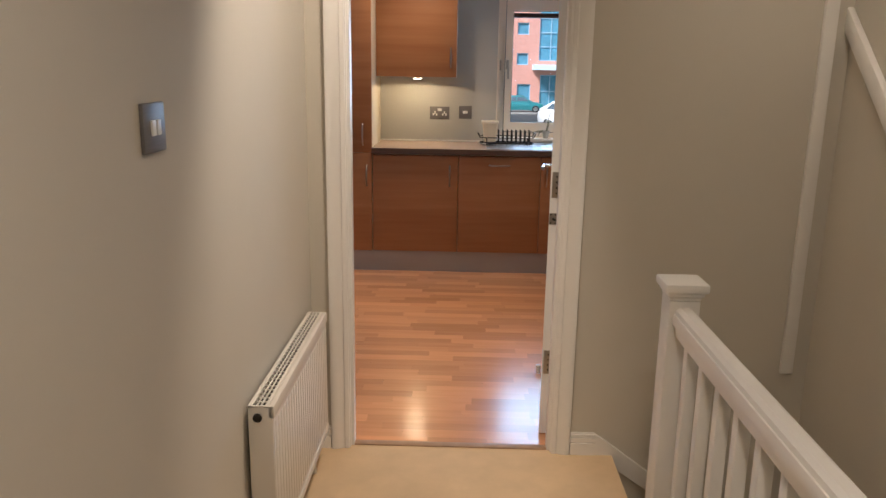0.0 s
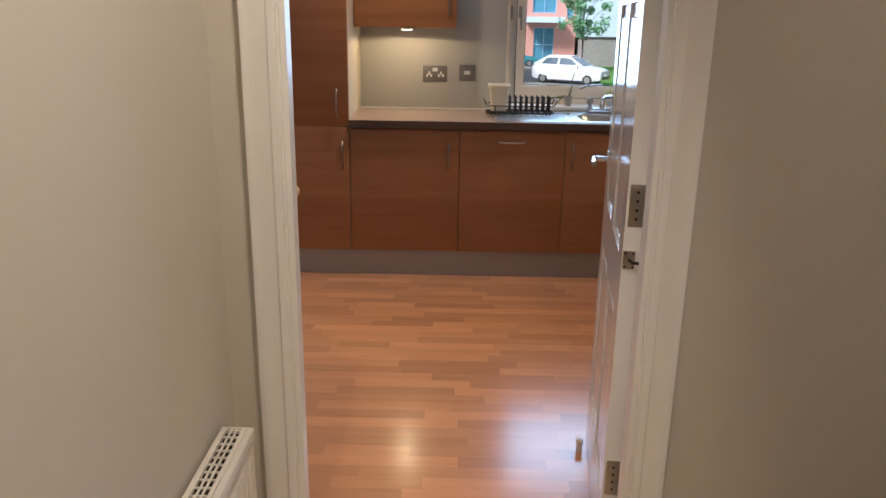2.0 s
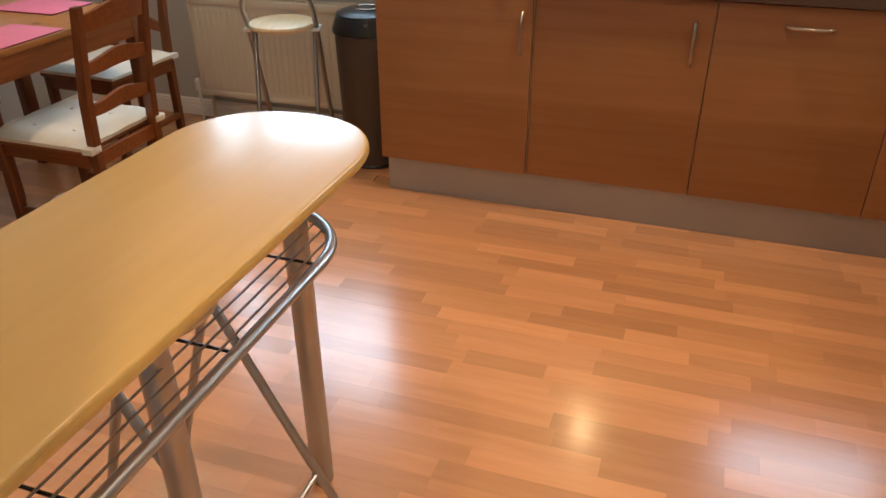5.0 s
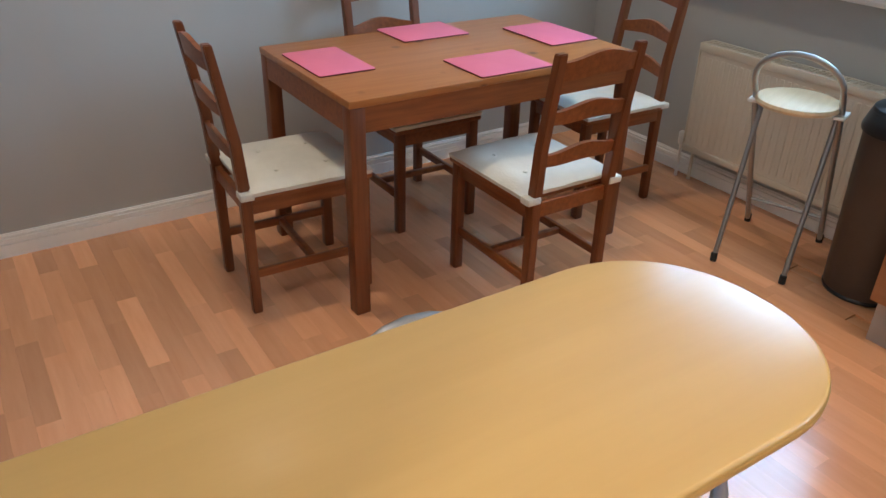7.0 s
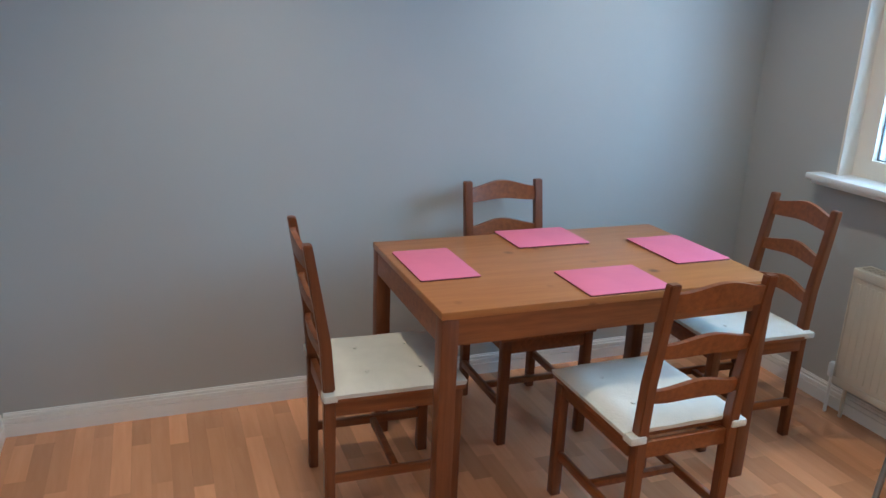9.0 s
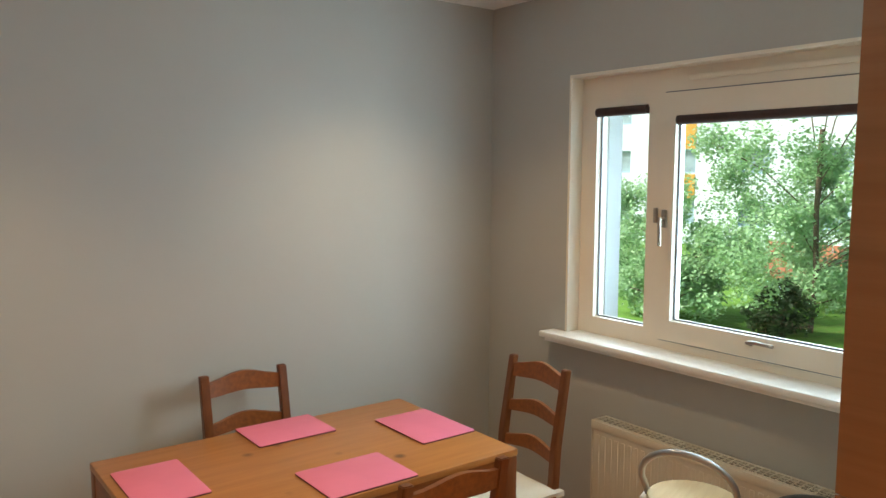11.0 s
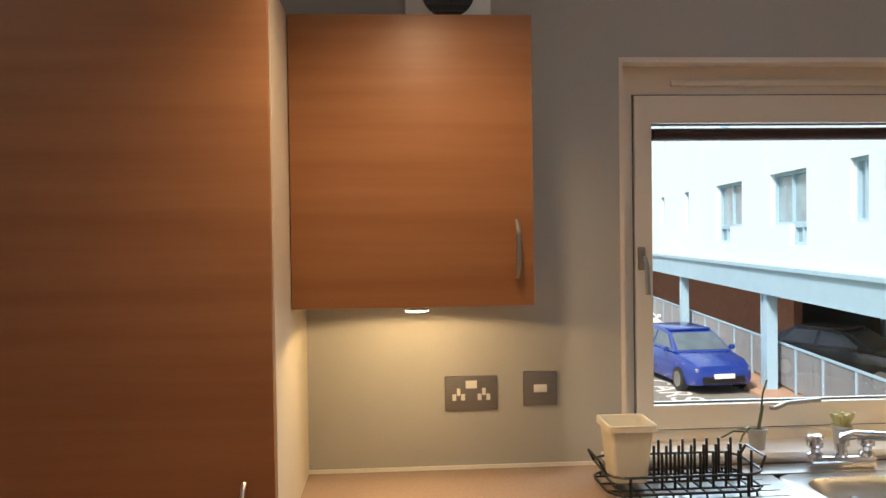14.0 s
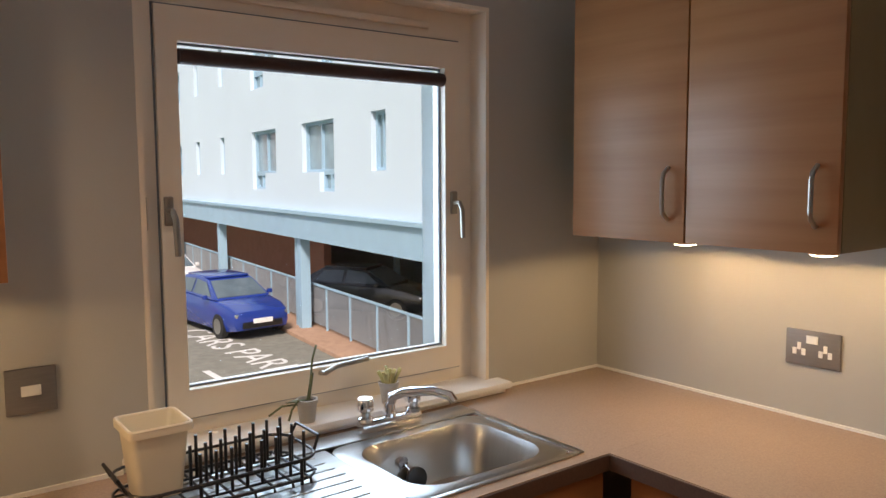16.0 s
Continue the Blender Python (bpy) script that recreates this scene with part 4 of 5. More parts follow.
# ---- hall: newel, rail and balusters ----
bal = thing("balustrade", "white painted landing balustrade with square newel", "railing", 0.692, 2.42, -0.03)
part("newel", boxes((-0.042, 0.042, -0.042, 0.042, -0.2, 0.90), bevel=0.004), M_WHITE, bal)
part("newel_cap", boxes((-0.044, 0.044, -0.044, 0.044, 0.90, 0.912), (-0.05, 0.05, -0.05, 0.05, 0.912, 0.925), (-0.059, 0.059, -0.059, 0.059, 0.925, 0.95), bevel=0.005), M_WHITE, bal)
bm = bmesh.new()
half = [(0.020, 0.80), (0.021, 0.824), (0.030, 0.832), (0.032, 0.85), (0.029, 0.862), (0.0255, 0.863), (0.023, 0.874), (0.0195, 0.875), (0.012, 0.882)]
prof = half + [(-x, z) for x, z in half[::-1]]
va = [bm.verts.new((x, -0.042, z)) for x, z in prof]
vb = [bm.verts.new((x, -3.6, z)) for x, z in prof]
bm.faces.new(va), bm.faces.new(vb[::-1])
for k in range(len(prof)):
    bm.faces.new((va[k], va[(k + 1) % len(prof)], vb[(k + 1) % len(prof)], vb[k]))
bmesh.ops.recalc_face_normals(bm, faces=bm.faces[:])
part("handrail", bm, M_WHITE, bal, "moulded white handrail")
part("base_rail", boxes((-0.03, 0.03, -3.6, -0.042, -0.003, 0.03), bevel=0.004), M_WHITE, bal)
for k in range(27):
    y = -0.135 - 0.128 * k
    part("baluster", boxes((-0.016, 0.016, y - 0.016, y + 0.016, 0.03, 0.80), bevel=0.003), M_WHITE, bal)

# ---- kitchen door, standing open ----
door = thing("door_1", "white six-panel door standing open into the kitchen", "door", 0.458, 3.29, 0.0, -7.6)
tagged(door, kind="structure")
T, DW = 0.042, 0.77
fields = []
for y0, y1 in ((0.10, 0.35), (0.42, 0.67)):
    fields += [(y0, y1, 0.21, 0.76), (y0, y1, 0.9, 1.5), (y0, y1, 1.62, 1.88)]
bm = wall_with_holes("y", 0.0, DW, 0.006, 2.03, -T, 0.0, fields)
part("leaf", bm, M_DOORGLOSS, door)
for y0, y1, z0, z1 in fields:
    part("panel", boxes((-T + 0.008, -0.008, y0, y1, z0, z1), (-T + 0.003, -0.003, y0 + 0.035, y1 - 0.035, z0 + 0.035, z1 - 0.035), bevel=0.0025, seg=1), M_DOORGLOSS, door)
for z in (0.32, 1.045, 1.82):
    h = part("hinge", boxes((-0.036, -0.001, -0.0025, 0.0, z - 0.05, z + 0.05), bevel=0.0008), M_NICKEL, door, "steel butt hinge")
    part("knuckle", tube([(0.004, -0.004, z - 0.05), (0.004, -0.004, z + 0.05)], 0.005, 8), M_NICKEL, h)
    for q in (-0.032, -0.011, 0.011, 0.032):
        part("screw", lathe([(0.0035, 0), (0.0035, 0.001), (0.002, 0.0014)], 8), M_DARKHOLE, h).matrix_basis = pose(-0.018, -0.0026, z + q, 90, 0, 0)
cl = part("door_closer", boxes((-0.04, -0.012, -0.003, 0.0, 0.89, 0.935), bevel=0.001), M_NICKEL, door, "small chain closer plate")
part("chain", tube([(-0.026, -0.002, 0.913), (-0.018, -0.012, 0.909), (0.004, -0.02, 0.911)], 0.004, 6), M_DARKHOLE, cl)
for qx in (-0.035, -0.017):
    for qz in (0.896, 0.929):
        part("screw", lathe([(0.003, 0), (0.003, 0.001), (0.0018, 0.0014)], 8), M_DARKHOLE, cl).matrix_basis = pose(qx, -0.0031, qz, 90, 0, 0)
for s in (-1, 1):
    x0 = -T if s < 0 else 0.0
    hb = part("door_handle", tube([(x0, DW - 0.06, 1.03), (x0 + s * 0.045, DW - 0.06, 1.03), (x0 + s * 0.05, DW - 0.075, 1.03), (x0 + s * 0.05, DW - 0.16, 1.03)], 0.009, 10), M_CHROME, door, "chrome lever handle")
    part("rose", lathe([(0.026, 0), (0.026, 0.006), (0.02, 0.009)], 20), M_CHROME, hb).matrix_basis = pose(x0, DW - 0.06, 1.03, 0, 90 * s, 0)
stop = thing("door_stop", "small white door stop on the floor", "door stop", 0.475, 3.95, 0.0)
part("post", tube([(0, 0, 0.0), (0, 0, 0.028), (-0.0, 0, 0.03)], 0.011, 10), M_PLASTICW, stop)
part("tip", lathe([(0.013, 0.03), (0.014, 0.04), (0.009, 0.044)], 12), M_PLASTICW, stop)


# ---- sockets and switches ----
def plate(name, label, w, h, m, category="socket"):
    """Faceplate in the local x-z plane, facing -y."""
    p = thing(name, label, category)
    p.matrix_basis = m
    part("plate", boxes((-w / 2, w / 2, -0.008, 0, -h / 2, h / 2), bevel=0.003), M_PLATE, p, "brushed grey metal plate")
    return p


def double_socket(m):
    p = plate("double_socket", "grey metal double socket with white inserts", 0.150, 0.098, m)
    part("switch", boxes((-0.016, 0.016, -0.0115, -0.008, 0.014, 0.036), bevel=0.001), M_PLASTICW, p, "white rocker switches")
    for s in (-1, 1):
        x = s * 0.036
        part("insert", boxes((x - 0.005, x + 0.005, -0.0095, -0.008, -0.006, 0.014), (x - 0.018, x - 0.007, -0.0095, -0.008, -0.02, -0.002), (x + 0.007, x + 0.018, -0.0095, -0.008, -0.02, -0.002)), M_PLASTICW, p, "white pin openings")


double_socket(pose(-0.112, N, 1.127))
double_socket(pose(E, 5.634, 1.108, 0, 0, -90))
p = plate("fused_switch", "grey metal single switch plate", 0.098, 0.098, pose(0.087, N, 1.135), "switch")
part("switch", boxes((-0.02, 0.018, -0.0115, -0.008, -0.01, 0.012), bevel=0.001), M_PLASTICW, p, "white rocker switch")
p = plate("light_switch", "grey metal double light switch on the hall wall", 0.1, 0.09, pose(-0.49, 1.757, 1.366, 0, 0, 90), "switch")
for x in (-0.012, 0.012):
    part("rocker", boxes((x - 0.008, x + 0.008, -0.012, -0.008, -0.014, 0.014), bevel=0.001), M_PLASTICW, p, "white rocker")

# ---- small things round the sink ----
rack_t = thing("dish_rack", "black wire dish rack with upright prongs", "dish rack", 0.40, 6.18, 0.915)
for z in (0.012, 0.055):
    part("hoop_wire", tube([(x, y, z) for x, y in rounded(-0.2, 0.2, -0.1, 0.1, 0.05, 4)], 0.0035, 6, closed=True), M_BLACK, rack_t)
for k in range(9):
    x = -0.17 + 0.0425 * k
    part("cross_wire", tube([(x, -0.105, 0.0), (x, -0.1, 0.012), (x, 0.1, 0.012), (x, 0.105, 0.0)], 0.003, 6), M_BLACK, rack_t)
for j, y in enumerate((-0.07, -0.01, 0.05)):
    part("long_wire", tube([(-0.2, y, 0.014), (0.2, y, 0.014)], 0.003, 6), M_BLACK, rack_t)
    for k in range(8):
        x = -0.06 + 0.033 * k
        part("prong", tube([(x, y, 0.014), (x, y, 0.105), (x, y, 0.108)], 0.0037, 6), M_BLACK, rack_t)
for s in (-1, 1):
    part("end_wire", tube([(s * 0.2, -0.06, 0.055), (s * 0.215, -0.055, 0.085), (s * 0.215, 0.055, 0.085), (s * 0.2, 0.06, 0.055)], 0.0038, 6), M_BLACK, rack_t)
    for y in (-0.1, 0.1):
        part("foot", tube([(s * 0.15, y, 0.0), (s * 0.15, y, 0.055)], 0.004, 6), M_BLACK, rack_t)

tub = thing("cutlery_tub", "cream plastic cutlery tub standing in the dish rack", "tub", 0.276, 6.2, 0.9325)
bm = bmesh.new()
tr = loops(bm, [[(x, y, z) for x, y in rounded(-w, w, -d, d, 0.012, 3)] for w, d, z in ((0.044, 0.044, 0.0), (0.056, 0.058, 0.135), (0.064, 0.066, 0.136), (0.064, 0.066, 0.15), (0.057, 0.059, 0.15), (0.054, 0.056, 0.134), (0.042, 0.042, 0.004))])
bm.faces.new(tr[0][::-1]), bm.faces.new(tr[-1])
bmesh.ops.recalc_face_normals(bm, faces=bm.faces[:])
part("body", bm, M_CREAM, tub)
part("rim", tube([(x, y, 0.15) for x, y in rounded(-0.061, 0.061, -0.063, 0.063, 0.012, 3)], 0.004, 6, closed=True), M_CREAM, tub)


def small_pot(x, y, label):
    p = thing("plant_pot", label, "plant", x, y, 0.945, group="pots on the sill")
    part("pot", lathe([(0.02, 0.0), (0.026, 0.05), (0.029, 0.052), (0.029, 0.062), (0.024, 0.062), (0.023, 0.055)], 20), M_POT, p)
    part("soil", lathe([(0.024, 0.05), (0.023, 0.056), (0.01, 0.058)], 16), M_SOIL, p)
    return p


pr = random.Random(3)
p1 = small_pot(0.715, 6.375, "small grey pot with thin dried orchid stems")
for pts in ([(0, 0, 0.05), (0.012, 0, 0.11), (0.02, 0.005, 0.16), (0.03, 0.0, 0.2)], [(0.005, 0, 0.05), (0.018, 0.01, 0.09), (0.024, 0.01, 0.125)], [(-0.005, 0, 0.05), (-0.03, -0.01, 0.065), (-0.05, -0.015, 0.045), (-0.062, -0.02, 0.02)], [(-0.01, 0, 0.05), (-0.07, 0.0, 0.055), (-0.11, -0.01, 0.04)]):
    part("stem", tube(pts, 0.0028, 6), M_STEM, p1)
part("leaf", prism([(0.0, -0.004), (-0.03, -0.011), (-0.06, 0.0), (-0.03, 0.009)], 0.06, 0.0625), M_STEM, p1)
p2 = small_pot(0.975, 6.385, "small grey pot with a pale yellow succulent")
for k in range(16):
    a, r = pr.uniform(0, 6.28), pr.uniform(0.004, 0.024)
    x, y, h = r * math.cos(a), r * math.sin(a), pr.uniform(0.08, 0.105)
    part("leaf", tube([(x * 0.5, y * 0.5, 0.05), (x * 1.1, y * 1.1, (h + 0.05) / 2 + 0.008), (x * 1.45, y * 1.45, h)], pr.uniform(0.004, 0.006), 6), M_BUD, p2)

vent = thing("wall_vent", "white square wall fan with black round grille", "fan", -0.165, N, 2.255)
part("housing", boxes((-0.12, 0.12, -0.035, 0, -0.12, 0.12), bevel=0.008), M_WHITE, vent)
g = part("grille", lathe([(0.075, 0.0), (0.075, 0.008), (0.07, 0.01)], 32), M_BLACK, vent, "round black grille")
g.matrix_basis = pose(0, -0.0352, 0.0, 90, 0, 0)
for k in range(7):
    z = -0.055 + 0.018 * k
    w = math.sqrt(0.07 ** 2 - z * z)
    part("slat", boxes((-w, w, -0.049, -0.0445, z - 0.003, z + 0.003)), M_BLACK, vent)

hook = thing("side_hook", "small metal hook on the larder cabinet side", "hook", -1.1835, 6.02, 1.0)
part("pad", boxes((-0.006, 0, -0.012, 0.012, -0.02, 0.02), bevel=0.002), M_CHROME, hook)
part("arm", tube([(-0.004, 0, -0.01), (-0.03, 0, -0.018), (-0.04, 0, -0.005), (-0.04, 0, 0.012)], 0.004, 6), M_CHROME, hook)
valve = thing("radiator_valve", "white radiator valve head beside the radiator", "valve", -2.425, 6.33, 0.0)
part("pipe", tube([(0, 0, 0), (0, 0, 0.16)], 0.007, 8), M_WHITE, valve)
part("head", lathe([(0.014, 0.16), (0.018, 0.17), (0.018, 0.215), (0.012, 0.222)], 14), M_PLASTICW, valve)

# ---- outside ----
G = -2.5


def leaf_mat(name, c1, c2):
    """Leaf with light passing through it."""
    m = mat(name, c1, 0.5, color2=c2, scale=1.2)
    n, l = m.node_tree.nodes, m.node_tree.links
    tr = n.new("ShaderNodeBsdfTranslucent")
    tr.inputs[0].default_value = (c1[0] * 1.3, c1[1] * 1.25, c1[2], 1)
    mx = n.new("ShaderNodeMixShader")
    mx.inputs[0].default_value = 0.3
    l.new(n["Principled BSDF"].outputs[0], mx.inputs[1])
    l.new(tr.outputs[0], mx.inputs[2])
    l.new(mx.outputs[0], n["Material Output"].inputs[0])
    return m


M_GRASS = mat("lawn_grass", (0.12, 0.28, 0.06), 0.9, vary=0.45, scale=3, bump=0.8, bump_scale=60, spec=0.1)
M_ASPHALT = mat("asphalt", (0.22, 0.215, 0.18), 0.9, vary=0.3, scale=4, bump=0.5, bump_scale=90)
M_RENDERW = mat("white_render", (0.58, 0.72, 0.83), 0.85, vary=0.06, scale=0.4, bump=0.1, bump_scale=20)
M_REDBRICK = mat("red_brick", (0.40, 0.17, 0.11), 0.85, vary=0.25, scale=5)
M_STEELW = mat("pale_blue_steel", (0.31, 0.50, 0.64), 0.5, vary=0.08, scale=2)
M_DARKWIN = mat("far_window_glass", (0.10, 0.14, 0.17), 0.12, vary=0.3, scale=2)
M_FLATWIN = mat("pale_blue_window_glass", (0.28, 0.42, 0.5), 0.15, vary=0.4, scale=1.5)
M_FENCE = mat("grey_galvanised_fence", (0.34, 0.38, 0.42), 0.5, metal=0.3, vary=0.1, scale=3)
M_KERB = mat("tan_block_paving", (0.40, 0.25, 0.17), 0.9, vary=0.25, scale=6)
M_PAVE = mat("paving", (0.33, 0.31, 0.28), 0.9, vary=0.2, scale=3)
M_PAINTW = mat("white_road_paint", (0.72, 0.72, 0.70), 0.8, vary=0.25, scale=12)
M_LEAF = leaf_mat("maple_leaf", (0.25, 0.46, 0.28), (0.18, 0.37, 0.20))
M_LEAFD = leaf_mat("dark_shrub_leaf", (0.05, 0.10, 0.05), (0.03, 0.06, 0.03))
M_BARK = mat("tree_bark", (0.13, 0.10, 0.075), 0.9, vary=0.4, scale=14, bump=0.8, bump_scale=30)
setting("ground", boxes((-400, 400, 7.5, 800, G - 0.3, G)), M_GRASS, "green lawn between the buildings", "ground")
setting("road", boxes((1.5, 8.9, 7.6, 90, G, G + 0.02)), M_ASPHALT, "grey asphalt parking lane", "road")


# white building on stilts along the parking lane; local y runs along its front, local x into it
bld = thing("apartment_building", "white rendered flats raised on pale steel columns", "building", 8.93, 22.85, G, -6.6)
ZB, ZT, V0, V1 = 3.2, 12.2, -17.0, 46.0
wins = []
for lift in (0.0, 2.95, 5.9):
    for v0, v1, extra in ((1.66, 3.9, "hi"), (-2.5, -0.4, "lo"), (-5.2, -4.5, ""), (7.0, 7.55, ""), (10.5, 11.1, ""), (13.6, 14.6, ""), (17, 18.6, "lo"), (21, 22.5, "hi"), (-9.5, -7.8, "lo"), (-13, -11.5, "hi"), (26, 27.5, "lo"), (31, 32, ""), (36, 37.5, "hi")):
        wins.append((v0, v1, 4.22 + lift, 5.45 + lift))
        if extra == "hi":
            wins.append((v0 + (v1 - v0) * 0.45, v1, 3.75 + lift, 4.22 + lift))
        elif extra == "lo":
            wins.append((v0, v0 + (v1 - v0) * 0.45, 3.75 + lift, 4.22 + lift))
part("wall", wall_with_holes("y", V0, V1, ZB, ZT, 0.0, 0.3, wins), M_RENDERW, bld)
part("roof", boxes((-0.1, 12, V0, V1, ZT, ZT + 0.3)), M_PAVE, bld)
part("rear_wall", boxes((11.7, 12.0, V0, V1, 0, ZT)), M_PAVE, bld)
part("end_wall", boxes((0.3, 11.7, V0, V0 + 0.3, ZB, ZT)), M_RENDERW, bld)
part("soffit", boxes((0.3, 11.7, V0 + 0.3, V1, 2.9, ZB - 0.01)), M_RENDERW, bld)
part("fascia_beam", boxes((-0.12, 0.3, V0, V1, 2.52, ZB - 0.004), (-0.2, 0.3, V0, V1, ZB - 0.05, ZB + 0.04)), M_STEELW, bld, "pale blue steel beam")
for v0, v1, z0, z1 in wins:
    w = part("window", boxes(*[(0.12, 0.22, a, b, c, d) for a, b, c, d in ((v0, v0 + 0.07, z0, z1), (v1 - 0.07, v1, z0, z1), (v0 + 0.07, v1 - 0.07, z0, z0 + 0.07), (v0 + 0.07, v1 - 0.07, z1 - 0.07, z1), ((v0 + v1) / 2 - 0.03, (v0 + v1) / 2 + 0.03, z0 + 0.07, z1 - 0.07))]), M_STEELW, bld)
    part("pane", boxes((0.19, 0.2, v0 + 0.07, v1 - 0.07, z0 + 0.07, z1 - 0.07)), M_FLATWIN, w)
for v in (-14.0, -6.8, 0.0, 8.2, 15.5, 22.8, 30.0):
    part("column", boxes((0.0, 0.26, v - 0.13, v + 0.13, 0.0, 2.52)), M_STEELW, bld)
    part("column", boxes((0.05, 0.2, v + 0.3, v + 0.45, 0.0, 2.52)) if v in (0.0,) else boxes((7.0, 7.2, v - 0.1, v + 0.1, 0.0, 2.9)), M_STEELW, bld)
part("brick_wall", boxes((2.5, 2.75, 4.5, V1, 0, 2.9)), M_REDBRICK, bld, "red brick wall under the flats")
part("car_park_wall", boxes((6.4, 6.7, V0 + 0.3, 4.4, 0.03, 2.9)), M_KERB, bld)
part("car_park_floor", boxes((0.6, 11.7, V0, V1, 0.0, 0.03)), M_ASPHALT, bld)
part("brick_kerb", boxes((-0.4, 0.6, V0, V1, 0.0, 0.12), bevel=0.02), M_KERB, bld, "tan block paved strip")
fence = thing("fence", "pale grey metal railing along the car park", "fence", 8.93, 22.85, G + 0.12, -6.6)
for k in range(36):
    v = V0 + 1.2 + 1.5 * k
    part("post", boxes((0.42, 0.47, v, v + 0.05, -0.0, 1.15)), M_STEELW, fence)
bars = bmesh.new()
for k in range(1150):
    v = V0 + 0.5 + 0.045 * k
    add_box(bars, 0.439, 0.447, v, v + 0.014, 0.08, 1.1)
tagged(part("bars", bars, M_FENCE, fence), kind="stuff")
part("top_rail", boxes((0.42, 0.47, V0, V1, 1.1, 1.15)), M_STEELW, fence)


def make_car(name, label, paint, x, y, turn, scale=1.0):
    """Small hatchback, nose towards local -y."""
    c = thing(name, label, "car", x, y, G + 0.03, turn, "parked cars")
    S_ = scale
    body = [(-2.0, 0.42, 0.62, 0.62), (-1.95, 0.25, 0.72, 0.74), (-1.55, 0.2, 0.84, 0.84), (-0.95, 0.2, 0.93, 0.87), (0.0, 0.2, 0.96, 0.88), (1.0, 0.2, 0.98, 0.88), (1.75, 0.22, 0.98, 0.85), (1.98, 0.3, 0.9, 0.78), (2.03, 0.42, 0.7, 0.7)]
    bm = bmesh.new()
    rings = []
    for yy, zb, zt, hw in body:
        h = zt - zb
        pts = [(-hw * 0.92, zb), (-hw, zb + h * 0.3), (-hw * 0.99, zb + h * 0.7), (-hw * 0.93, zb + h * 0.95), (-hw * 0.8, zt), (hw * 0.8, zt), (hw * 0.93, zb + h * 0.95), (hw * 0.99, zb + h * 0.7), (hw, zb + h * 0.3), (hw * 0.92, zb)]
        rings.append([(px * S_, yy * S_, pz * S_) for px, pz in pts])
    vs = loops(bm, rings)
    bm.faces.new(vs[0][::-1]), bm.faces.new(vs[-1])
    bmesh.ops.recalc_face_normals(bm, faces=bm.faces[:])
    part("body", bm, paint, c)
    cab = [(-0.98, 0.93, 0.92, 0.76), (-0.25, 0.93, 1.36, 0.62), (0.3, 0.95, 1.44, 0.6), (1.2, 0.97, 1.40, 0.6), (1.9, 0.96, 1.02, 0.7)]
    bm = bmesh.new()
    rings = [[(q * 0.78 * S_, yy * S_, zb * S_) if k in (0, 3) else (q * hw * S_, yy * S_, max(zt, zb + 0.005) * S_) for k, q in ((0, -1), (1, -1), (2, 1), (3, 1))] for yy, zb, zt, hw in cab]
    vs = loops(bm, rings)
    bm.faces.new(vs[0][::-1]), bm.faces.new(vs[-1])
    bmesh.ops.recalc_face_normals(bm, faces=bm.faces[:])
    part("cabin", bm, paint, c)

    def pane(name, corners, out):
        """A thin glass plate on the cabin, pushed outwards."""
        g = bmesh.new()
        o = Vector(out).normalized()
        lo = [g.verts.new(Vector(p) * S_) for p in corners]
        hi = [g.verts.new((Vector(p) + o * 0.015) * S_) for p in corners]
        g.faces.new(lo[::-1]), g.faces.new(hi)
        for i in range(4):
            g.faces.new((lo[i], lo[(i + 1) % 4], hi[(i + 1) % 4], hi[i]))
        bmesh.ops.recalc_face_normals(g, faces=g.faces[:])
        part(name, g, M_DARKWIN, c, "dark window glass")

    pane("windscreen", ((-0.70, -0.93, 0.965), (0.70, -0.93, 0.965), (0.585, -0.29, 1.34), (-0.585, -0.29, 1.34)), (0, -0.6, 1))
    pane("rear_window", ((-0.62, 1.83, 1.06), (0.62, 1.83, 1.06), (0.56, 1.27, 1.36), (-0.56, 1.27, 1.36)), (0, 0.6, 1))
    part("roof", boxes((-0.57 * S_, 0.57 * S_, -0.2 * S_, 1.2 * S_, 1.39 * S_, 1.455 * S_), bevel=0.03), paint, c)
    for s in (-1, 1):
        pane("side_window", ((s * 0.762, -0.68, 0.99), (s * 0.764, 0.42, 1.0), (s * 0.63, 0.38, 1.36), (s * 0.65, -0.22, 1.31)), (s, 0, 0.3))
        pane("side_window", ((s * 0.764, 0.52, 1.0), (s * 0.755, 1.45, 1.02), (s * 0.65, 1.15, 1.33), (s * 0.63, 0.48, 1.36)), (s, 0, 0.3))
        for yy in (-1.25, 1.3):
            wh = part("wheel", lathe([(0.27, -0.09), (0.31, -0.08), (0.31, 0.08), (0.27, 0.09)], 24), M_RUBBER, c)
            wh.matrix_basis = pose(s * 0.79 * S_, yy * S_, 0.31, 0, 90, 0)
            part("rim", lathe([(0.2, -0.095), (0.2, 0.095)], 16), M_STEEL, wh)
        part("headlight", boxes((*sorted((s * 0.42 * S_, s * 0.72 * S_)), -1.975 * S_, -1.85 * S_, 0.57 * S_, 0.68 * S_), bevel=0.03), M_CHROME, c)
        part("mirror", boxes((*sorted((s * 0.86 * S_, s * 1.0 * S_)), -0.72 * S_, -0.6 * S_, 0.93 * S_, 1.05 * S_), bevel=0.03), paint, c)
    part("grille", boxes((-0.55 * S_, 0.55 * S_, -2.03 * S_, -1.9 * S_, 0.3 * S_, 0.46 * S_), bevel=0.02), M_BLACK, c)
